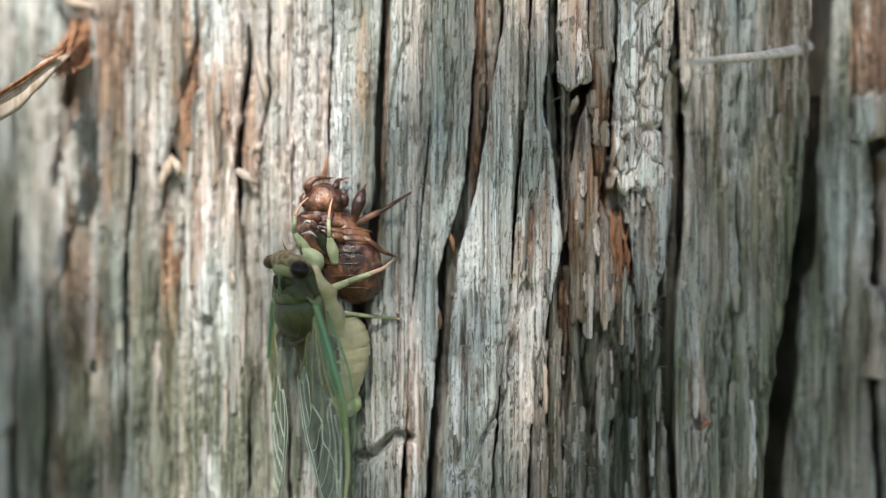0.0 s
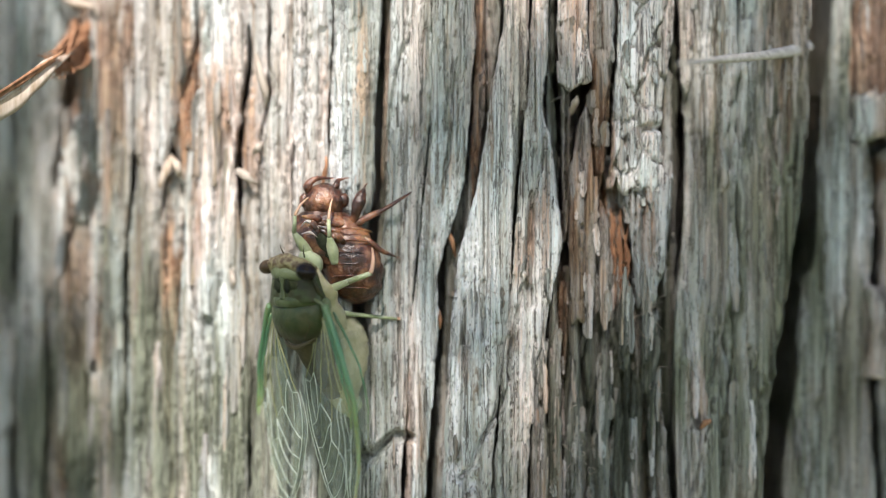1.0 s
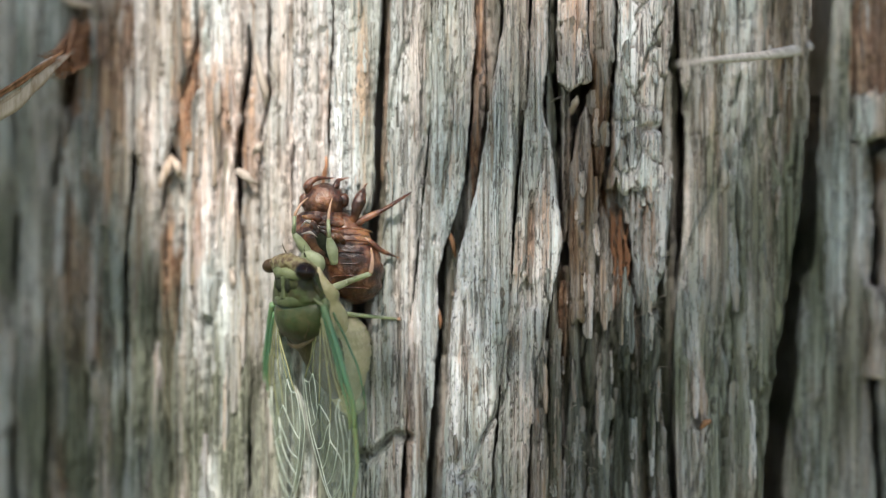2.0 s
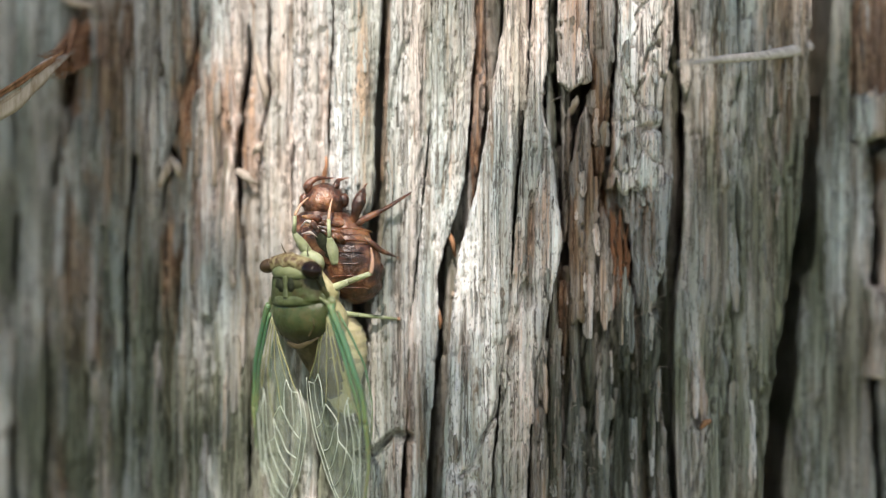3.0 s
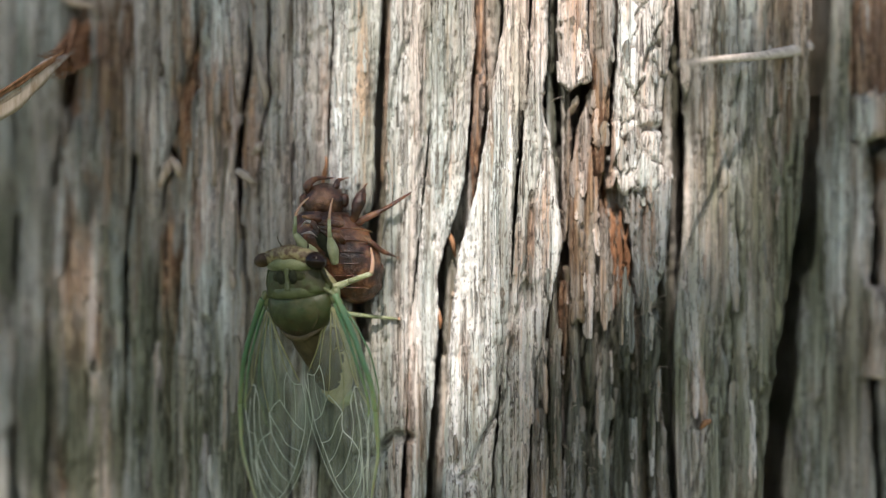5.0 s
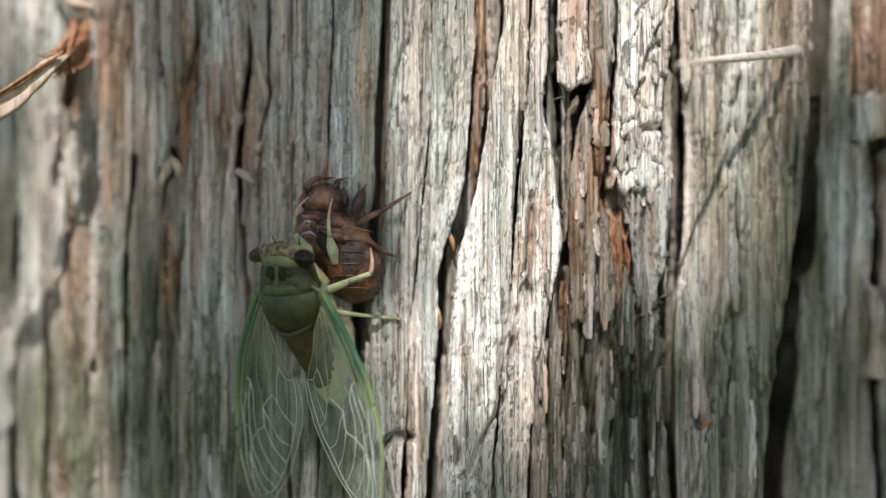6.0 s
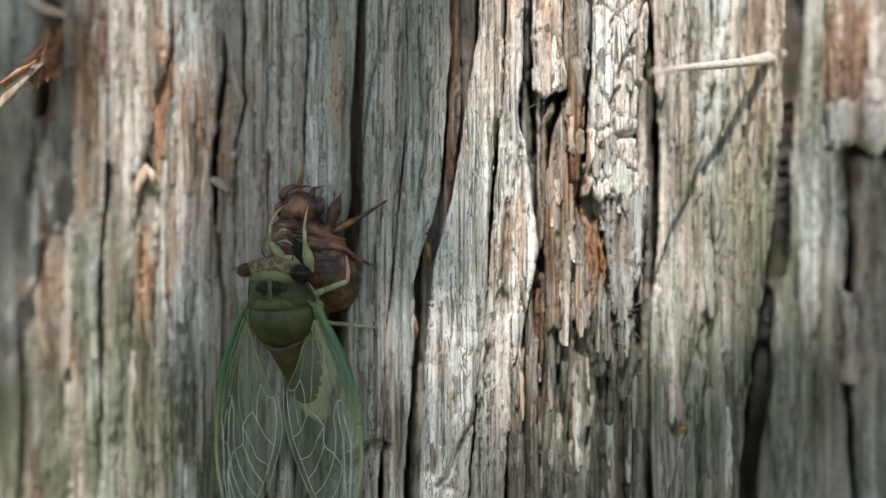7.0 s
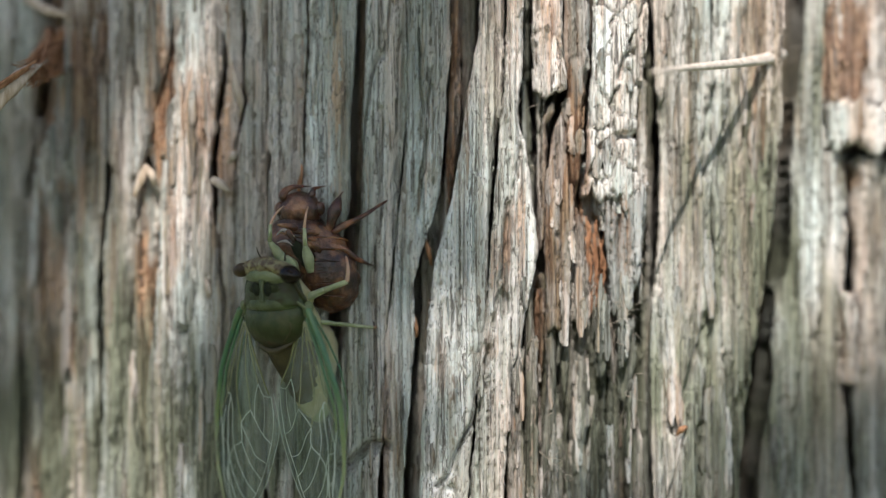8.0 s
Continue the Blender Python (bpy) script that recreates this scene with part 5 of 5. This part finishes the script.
def build_wing(name, side, parent, scale=1.0, label="", veins=True):
    """A wing in its own space: root at the origin, hanging down, the hind edge towards +x for side 1."""
    front = np.array(smooth_line(FRONT_EDGE, 70))[:, :2]
    back = np.array(smooth_line(HIND_EDGE, 70))[:, :2]
    zs = np.concatenate([np.linspace(0.2, -33, 56), -36.75 + 3.75 * np.linspace(1, 0, 12)[1:] ** 1.6])
    xf = np.interp(-zs, -front[:, 1], front[:, 0])
    xb = np.interp(-zs, -back[:, 1], back[:, 0])
    m = 26
    verts = []
    for z, a, b in zip(zs, xf, xb):
        for i in range(m):
            x = a + (max(b, a + 0.05) - a) * (1.0 if veins else 0.5) * i / (m - 1)
            verts.append(Vector((side * x, camber(x, z), z)) * MM * scale)
    me = smooth_mesh("membrane", verts, grid_faces(len(zs), m))
    me.materials.append(MEMBRANE)
    w = new(name, me)
    w.parent = parent
    w["label"] = label

    def vein(points, r0, r1, mat, nm="vein", n=16):
        if not veins and nm in ("vein", "hind_edge"):
            return
        rows = curve_sections([(*p, 0) for p in points], n)
        pts = [(side * p[0] * scale, (camber(p[0], p[1]) - 0.05) * scale, p[1] * scale) for p in rows]
        k = 1.0 if veins else 0.35
        part(nm, tube(nm, pts, [k * (r0 + (r1 - r0) * i / (n - 1)) for i in range(n)], 6), mat, w)
    vein([(0, 0.6), (-1, -4.2), (-1.8, -8.5), (-2.3, -14.2), (-1.8, -19.8)], 0.62, 0.42, COSTA, 'costal_edge', 20)
    vein([(-1.8, -19.6), (-0.3, -26.4), (2, -31.1), (4.5, -35.4), (6.7, -36.8)], 0.42, 0.12, COSTA, 'costal_tip', 20)
    vein([(6.7, -36.8), (8.9, -35.8), (10.9, -32.1), (12.4, -27.4), (13.1, -21.7), (13.2, -17.9), (12.4, -14.2), (10.9, -10.8)], 0.06, 0.07, VEIN, 'hind_edge', 30)
    vein([(10.0, -11.2), (6.7, -7.6), (4.1, -4.2), (1.4, -1.4)], 0.11, 0.22, ROOT, 'hind_edge', 16)
    vein([(0.7, -0.8), (-0.3, -6.6), (-0.9, -12.3), (-0.9, -17.9), (-0.3, -20.2)], 0.32, 0.16, COSTA, 'vein', 16)
    vein([(1.2, -1.4), (0.8, -6.6), (0.6, -12.3), (0.3, -15.3), (-0.7, -18.5)], 0.13, 0.08, ROOT, 'vein', 16)
    vein([(0.3, -15.3), (1.1, -15.3), (1.5, -18.9), (2.3, -23.6), (3.2, -26.9), (4.2, -31.1), (5.7, -35.1)], 0.1, 0.08, VEIN, 'vein', 24)
    vein([(1.5, -1.7), (1.9, -7.5), (2.3, -12.3), (3.5, -16), (4.8, -18.9)], 0.12, 0.09, ROOT, 'vein', 16)
    vein([(4.8, -18.9), (5.7, -21.9), (4.2, -23.8), (3.5, -26.2), (4.2, -31.1)], 0.09, 0.08, VEIN, 'vein', 18)
    vein([(4.8, -18.9), (7, -20.9), (9.2, -23.2), (11.7, -23.7)], 0.09, 0.075, VEIN, 'vein', 14)
    vein([(5.7, -21.9), (7.4, -24.1), (9.2, -25.9), (11.3, -27.2)], 0.09, 0.075, VEIN, 'vein', 14)
    vein([(4.2, -23.8), (6, -26.4), (8.4, -28.8), (10.7, -30)], 0.09, 0.075, VEIN, 'vein', 14)
    vein([(3.5, -26.2), (5, -28.8), (7.4, -31.3), (9.8, -32.5)], 0.09, 0.075, VEIN, 'vein', 14)
    vein([(3.7, -28.3), (4.9, -30.9), (7, -33.2), (8.4, -34.2)], 0.085, 0.07, VEIN, 'vein', 12)
    vein([(2, -1.9), (3.5, -7.5), (5.3, -12.3), (6.7, -15.6)], 0.12, 0.08, ROOT, 'vein', 14)
    vein([(6.7, -15.6), (7.9, -16.8), (10, -18.9), (12.1, -19.8)], 0.09, 0.075, VEIN, 'vein', 12)
    vein([(6.7, -15.6), (5.6, -17.2), (4.8, -18.9)], 0.08, 0.08, VEIN, 'vein', 8)
    vein([(2.5, -2.3), (5, -6.6), (7.2, -10.4)], 0.12, 0.08, ROOT, 'vein', 12)
    vein([(7.2, -10.4), (8.9, -11.9), (10.5, -11.5)], 0.08, 0.075, VEIN, 'vein', 8)
    vein([(7.2, -10.4), (7.1, -13), (7.9, -16.8)], 0.08, 0.075, VEIN, 'vein', 10)
    vein([(10.5, -11.5), (11.6, -15.1), (12.1, -19.8), (11.7, -24.1), (10.9, -29.2), (9.6, -32.8), (7.2, -35.1), (5.3, -35.7)], 0.075, 0.07, VEIN, 'vein', 28)
    vein([(-0.5, -20), (0.9, -23.6), (2.5, -28.3), (4.1, -33)], 0.1, 0.07, VEIN, 'vein', 14)
    vein([(0.9, -23.6), (2.3, -23.8)], 0.07, 0.07, VEIN, 'vein', 6)
    vein([(2.5, -28.3), (3.7, -29.1)], 0.07, 0.07, VEIN, 'vein', 6)
    vein([(8.9, -11.9), (9.7, -15.1), (10.1, -18.9)], 0.05, 0.05, VEIN, 'vein', 8)
    vein([(1.9, -8), (3.1, -8.3)], 0.06, 0.06, ROOT, 'vein', 5)
    vein([(0.8, -7.5), (1.9, -9.4)], 0.05, 0.05, ROOT, 'vein', 5)
    vein([(0.5, -17.6), (0.7, -22.6), (2.2, -28.2), (4.4, -33.4)], 0.075, 0.06, VEIN, 'vein', 14)
    vein([(1.0, -15.2), (2.4, -17.4), (3.0, -20.8), (4.2, -23.8)], 0.08, 0.07, VEIN, 'vein', 12)
    vein([(-0.2, -9.0), (0.0, -14.0), (0.3, -15.3)], 0.08, 0.07, ROOT, 'vein', 10)
    vein([(3.2, -26.6), (3.6, -29.4), (5.2, -33.2), (6.8, -35.0)], 0.08, 0.06, VEIN, 'vein', 14)
    vein([(2.3, -23.6), (3.0, -25.0), (3.5, -26.2)], 0.07, 0.07, VEIN, 'vein', 6)
    return w


def leg_part(name, pts, radii, parent):
    """A leg of three joints: thick thigh, thin shin, pinkish foot."""
    thigh = part(name, tube(name, pts[:3], radii[:3], 10, 0.85, 12), LEG, parent, "pale green leg")
    part("shin", tube("shin", pts[2:4], radii[2:4], 8, 1, 0), LEG, thigh)
    foot = part("foot", tube("foot", [Vector(a) - Vector(pts[3]) for a in pts[3:]], radii[3:], 7, 1, 8), TARSUS, thigh, "pinkish foot")
    foot.location = Vector(pts[3]) * MM
    return thigh


build_body()
FORE_L = build_wing("forewing", 1, CICADA, 1.0, "milky clear forewing with green front edge")
FORE_R = build_wing("forewing", -1, CICADA, 1.0, "milky clear forewing with green front edge")
HIND_L = build_wing("hindwing", 1, CICADA, 0.6, "smaller milky hindwing", False)
HIND_R = build_wing("hindwing", -1, CICADA, 0.6, "smaller milky hindwing", False)
LEG_FL = leg_part("foreleg", [(2.6, 2.2, 11.4), (1.3, 1.2, 13.5), (0.0, 0.0, 15.5), (0.2, -0.6, 18.4), (1.0, 0.3, 20.2), (2.2, 1.6, 21.5)], [0.8, 0.88, 0.4, 0.28, 0.2, 0.12], CICADA)
LEG_FR = leg_part("foreleg", [(6.8, 2.0, 10.4), (6.3, 1.2, 12.8), (5.9, 0.0, 14.8), (5.8, -0.2, 17.8), (6.0, 0.4, 19.8), (6.3, 1.6, 21.4)], [0.75, 0.98, 0.4, 0.28, 0.2, 0.12], CICADA)
LEG_MR = leg_part("midleg", [(4.4, 1.0, 5.4), (6.6, 0.2, 6.3), (9.2, -0.8, 7.4), (13.0, -2.2, 8.8), (13.2, -2.0, 11.0), (12.8, -0.6, 13.0)], [0.75, 0.7, 0.5, 0.4, 0.3, 0.16], CICADA)
LEG_HR = leg_part("hindleg", [(5.0, 2.0, 2.6), (8.0, 2.6, 2.0), (10.6, 3.4, 1.6), (17.0, 6.5, 0.8), (21.0, 8.5, 0.4), (24.6, 10.0, 0.0)], [0.55, 0.45, 0.36, 0.27, 0.2, 0.1], CICADA)


# ---------------------------------------------------------------- unseen boughs added to shade the trunk
FAR = 1.4
SHADE_AT = Vector((0, 0, EYE_H)) - SUN_WAY * FAR
ACROSS = SUN_WAY.cross(Vector((0, 0, 1))).normalized()
ALONG = ACROSS.cross(SUN_WAY).normalized()


def build_bough(side, band, seed, dense=17000, lo=0.010, hi=0.020, reach=1.5):
    """An unseen tree, added so that its leafy bough hangs between the sun and the trunk; beside the ragged margin of
    its foliage the sunlight falls.
    """
    end = ACROSS * (side * reach) + ALONG * 0.35 - SUN_WAY * 0.3
    foot = SHADE_AT + end
    tree = empty("shade_tree", pose(foot.x, foot.y, 0), "unseen slender tree with a leafy green bough, added for its shade", "tree", "shading trees")
    rise = [(0.04 * math.sin(k * 1.3), 0.04 * math.cos(k * 1.7), -0.03 + (foot.z + 0.9) * k / 7) for k in range(8)]
    part("trunk", tube("trunk", rise, [0.085, 0.06, 0.055, 0.05, 0.046, 0.04, 0.03, 0.015], 14, 1, 30, 0.2, seed, 1.0), BARK, tree)
    rnd = random.Random(seed)
    verts, faces = [], []
    face = Matrix((ACROSS, ALONG, -SUN_WAY)).transposed()
    done = 0
    while done < int(dense * band):
        u, v = rnd.uniform(0, band), rnd.uniform(-0.5, 0.5)
        size = rnd.uniform(lo, hi)
        ragged = 0.005 * math.sin(v * 60 + seed) + 0.004 * math.sin(v * 131)
        if u < size * 0.7 + ragged:
            continue
        p = ACROSS * (side * u) + ALONG * v + SUN_WAY * rnd.uniform(-0.2, 0.1)
        turn = Euler((rnd.uniform(-0.7, 0.7), rnd.uniform(-0.7, 0.7), rnd.uniform(0, 6.28))).to_matrix()
        done += 1
        ring = (v / 0.5) ** 2 + (((u - 0.25) / 0.42) ** 2 if band > 0.3 else 0)
        if ring > 0.72 + 0.22 * math.sin(17 * v + 23 * u + seed) + 0.08 * math.sin(90 * v + 70 * u):
            continue
        k = len(verts)
        for x, y, z in ((0, -1, 0), (0.5, -0.3, 0.12), (0.42, 0.45, 0.1), (0, 1, -0.1), (-0.42, 0.45, 0.1), (-0.5, -0.3, 0.12), (0, -0.3, 0), (0, 0.45, 0)):
            verts.append(p + face @ (turn @ (Vector((x, y, z)) * size)))
        faces += [(k, k + 1, k + 6), (k + 1, k + 2, k + 7, k + 6), (k + 2, k + 3, k + 7), (k, k + 6, k + 5), (k + 6, k + 7, k + 4, k + 5), (k + 7, k + 3, k + 4)]
    bough = part("leafy_bough", smooth_mesh("leafy_bough", verts, faces), LEAF, tree, "green foliage with a ragged edge, added to shade the trunk")
    s = ACROSS * side
    stem = [end, s * 0.9 + ALONG * 0.30 - SUN_WAY * 0.15, s * 0.5 + ALONG * 0.28, s * 0.25 + ALONG * 0.27, s * 0.06 + ALONG * 0.2]
    part("limb", tube("limb", stem, [0.03, 0.022, 0.014, 0.009, 0.004], 10, 1, 26, 0.2, 2, 1.0), BARK, bough)
    return bough, Vector((foot.x, foot.y, 0))


BOUGH_L, FOOT_L = build_bough(-1, 0.051, 4)
BOUGH_R, FOOT_R = build_bough(1, 0.7, 7, 14000)
BOUGH_F, FOOT_F = build_bough(-1, 0.6, 9, reach=2.1)
BOUGH_S, FOOT_S = build_bough(1, 0.13, 12, 16500, 0.005, 0.009, 2.0)     # thin foliage: half of the sun comes through


# ---------------------------------------------------------------- what moves
def motions():
    # boughs: the sunlit gap between them drifts over the trunk
    margins = [(0.0, -71, -42, 28, 41), (0.5, -77, -32, 28, 41), (1.0, -71, -34, 28, 41), (1.5, -62, -28, 29, 41), (2.8, -38, -14, 22, 43), (3.5, -31, -9, 22, 43), (4.5, -18, -20, 22, 43), (5.8, -7, -6, 29, 44), (6.2, -1, 0, 34, 45), (6.5, 9, 0, 39, 47), (7.0, 11, 0, 42, 47), (8.0, 15, 0, 58, 46)]

    def margin(d, turn, foot):
        return Matrix.Translation(SHADE_AT - foot + ACROSS * d * MM) @ Matrix.Rotation(radians(turn), 4, SUN_WAY)
    walk(BOUGH_L, [(t, margin(a, b, FOOT_L)) for t, a, b, _, _ in margins])
    thin = [(0.0, -28, 10), (1.0, -26, 10), (1.5, -24, 10), (2.8, -8, 14), (3.5, -2, 20), (4.5, 13, 34), (5.8, 30, 36), (6.5, 50, 40), (8.0, 66, 40)]
    walk(BOUGH_S, [(t, margin(a, b, FOOT_S)) for t, a, b in thin])
    far_side = [(0.0, -92, 0), (0.5, -88, 4), (1.5, -74, 20), (2.8, -62, 10), (3.5, -58, -10), (4.5, -54, -15), (5.8, -84, -5), (6.2, -80, 5), (6.5, -72, 18), (7.0, -69, 20), (8.0, -55, 22)]
    walk(BOUGH_F, [(t, margin(a, b, FOOT_F)) for t, a, b in far_side])
    walk(BOUGH_R, [(t, margin(c, d, FOOT_R)) for t, _, _, c, d in margins])

    # cicada: turns about its own length, shifts its grip
    rows = [
        (0.0, -0.02626, -0.0145, 1.29768, -6.1, 57.3),
        (0.3, -0.02635, -0.0145, 1.29735, -6.6, 58.1),
        (0.4, -0.02509, -0.0145, 1.29714, -7.8, 33.4),
        (0.5, -0.02508, -0.0145, 1.29704, -7.9, 35.8),
        (0.7, -0.02580, -0.0145, 1.29711, -7.2, 46.1),
        (1.0, -0.02604, -0.0145, 1.29708, -7.7, 47.4),
        (1.5, -0.02617, -0.0145, 1.29699, -8.4, 43.4),
        (1.7, -0.02581, -0.0145, 1.29712, -8.1, 46.5),
        (2.8, -0.02579, -0.0145, 1.29726, -6.3, 53.8),
        (2.9, -0.02499, -0.0145, 1.29726, -7.1, 35.3),
        (3.0, -0.02553, -0.0145, 1.29726, -6.9, 42.3),
        (3.3, -0.02544, -0.0145, 1.29727, -6.4, 40.9),
        (3.4, -0.02396, -0.0145, 1.29775, -8.3, 19.8),
        (3.5, -0.02459, -0.0145, 1.29702, -7.1, 30.3),
        (3.7, -0.02516, -0.0145, 1.29718, -7.2, 36.3),
        (4.0, -0.02442, -0.0145, 1.29738, -7.3, 27.0),
        (4.5, -0.02530, -0.0145, 1.29696, -6.5, 35.6),
        (4.7, -0.02539, -0.0145, 1.29712, -5.5, 35.1),
        (5.8, -0.02644, -0.0145, 1.30316, -18.0, 18.2),
        (5.9, -0.02409, -0.0145, 1.29941, -14.2, 21.8),
        (6.0, -0.02704, -0.0145, 1.29911, -6.5, 37.8),
        (6.1, -0.02642, -0.0145, 1.29784, -2.7, 43.4),
        (6.2, -0.02479, -0.0145, 1.29822, -7.0, 26.7),
        (6.3, -0.02475, -0.0145, 1.29798, -6.2, 26.7),
        (6.5, -0.02447, -0.0145, 1.29786, -3.7, 27.9),
        (7.0, -0.02424, -0.0145, 1.29806, -5.0, 29.0),
        (7.5, -0.02442, -0.0145, 1.29840, -6.1, 29.0),
        (8.0, -0.02545, -0.0145, 1.29803, -5.2, 37.3),
    ]
    place = []
    for t, x, y, z, lean, turn in rows:
        m = pose(0, 0, 0, 0, lean, 0) @ pose(0, 0, 0, 6, 0, 0) @ pose(0, 0, 0, 0, 0, -turn)
        head = Vector((x, y, z))
        place.append((t, Matrix.Translation(head - m @ Vector((0, -2.5 * MM, HEAD_Z * MM))) @ m))
    walk(CICADA, place)

    # wings lie flat over the back; they open and twist a little as the body turns: seconds, spread and twist of each
    spread = [(0.0, 19.6, -16, 8.3, -1), (0.3, 19.6, -16, 8.3, -1), (0.5, 19.3, -4, 9, 6), (1.0, 19, -5, 5, 6), (1.5, 19.1, -4, 3, 8), (1.7, 19, -5, 4, 6), (2.8, 19.4, -14, 7, 1), (3.0, 19, -6, 8, 6),
              (3.5, 18.6, -6, 9.8, 7), (4.5, 19.4, -3, 6.2, 7), (4.7, 19.4, -3, 6.2, 7), (5.8, 21.5, 17, 14.7, 2), (5.9, 21, 12, 14, 2), (6.0, 19.7, 2, 18, 3), (6.1, 19.5, -4, 12.5, 3), (6.3, 19, -6, 12.5, 3), (6.5, 19, -8, 10.5, 2), (7.0, 18.8, -9, 10.7, 2), (8.0, 20.5, -3, 8.2, 4)]
    walk(FORE_L, [(t, Matrix.Translation((-7.77 * MM, -1.57 * MM, 2.5 * MM)) @ pose(0, 0, 0, 1, 0, 0) @ pose(0, 0, 0, 0, a, 0) @ pose(0, 0, 0, 0, 0, b)) for t, a, b, _, _ in spread])
    walk(FORE_R, [(t, Matrix.Translation((7.77 * MM, -1.57 * MM, 2.5 * MM)) @ pose(0, 0, 0, 1, 0, 0) @ pose(0, 0, 0, 0, -c, 0) @ pose(0, 0, 0, 0, 0, -d)) for t, _, _, c, d in spread])
    for ob, s, a in ((HIND_L, -1, 24), (HIND_R, 1, 16)):
        ob.matrix_basis = Matrix.Translation((7.0 * s * MM, 0.6 * MM, 1.2 * MM)) @ pose(0, 0, 0, 3, -a * s, 0)

    # the feet hold on to shell and bark while the body turns
    body0 = Matrix.Translation((-0.02496, -0.0130, 1.28717))
    for leg in (LEG_FL, LEG_FR, LEG_MR, LEG_HR):
        rows = []
        for t, m in place:
            rows.append((t, m.inverted() @ body0))
        walk(leg, rows)
    # the middle foot first reaches out over the shell, then folds up
    foot = [o for o in LEG_MR.children if o.name.startswith("foot")][0]
    at = foot.location.copy()
    walk(foot, [(t, Matrix.Translation(at) @ pose(0, 0, 0, 0, s, 0)) for t, s in ((0.0, 62), (0.3, 62), (0.6, 5), (8.0, 0))])


motions()
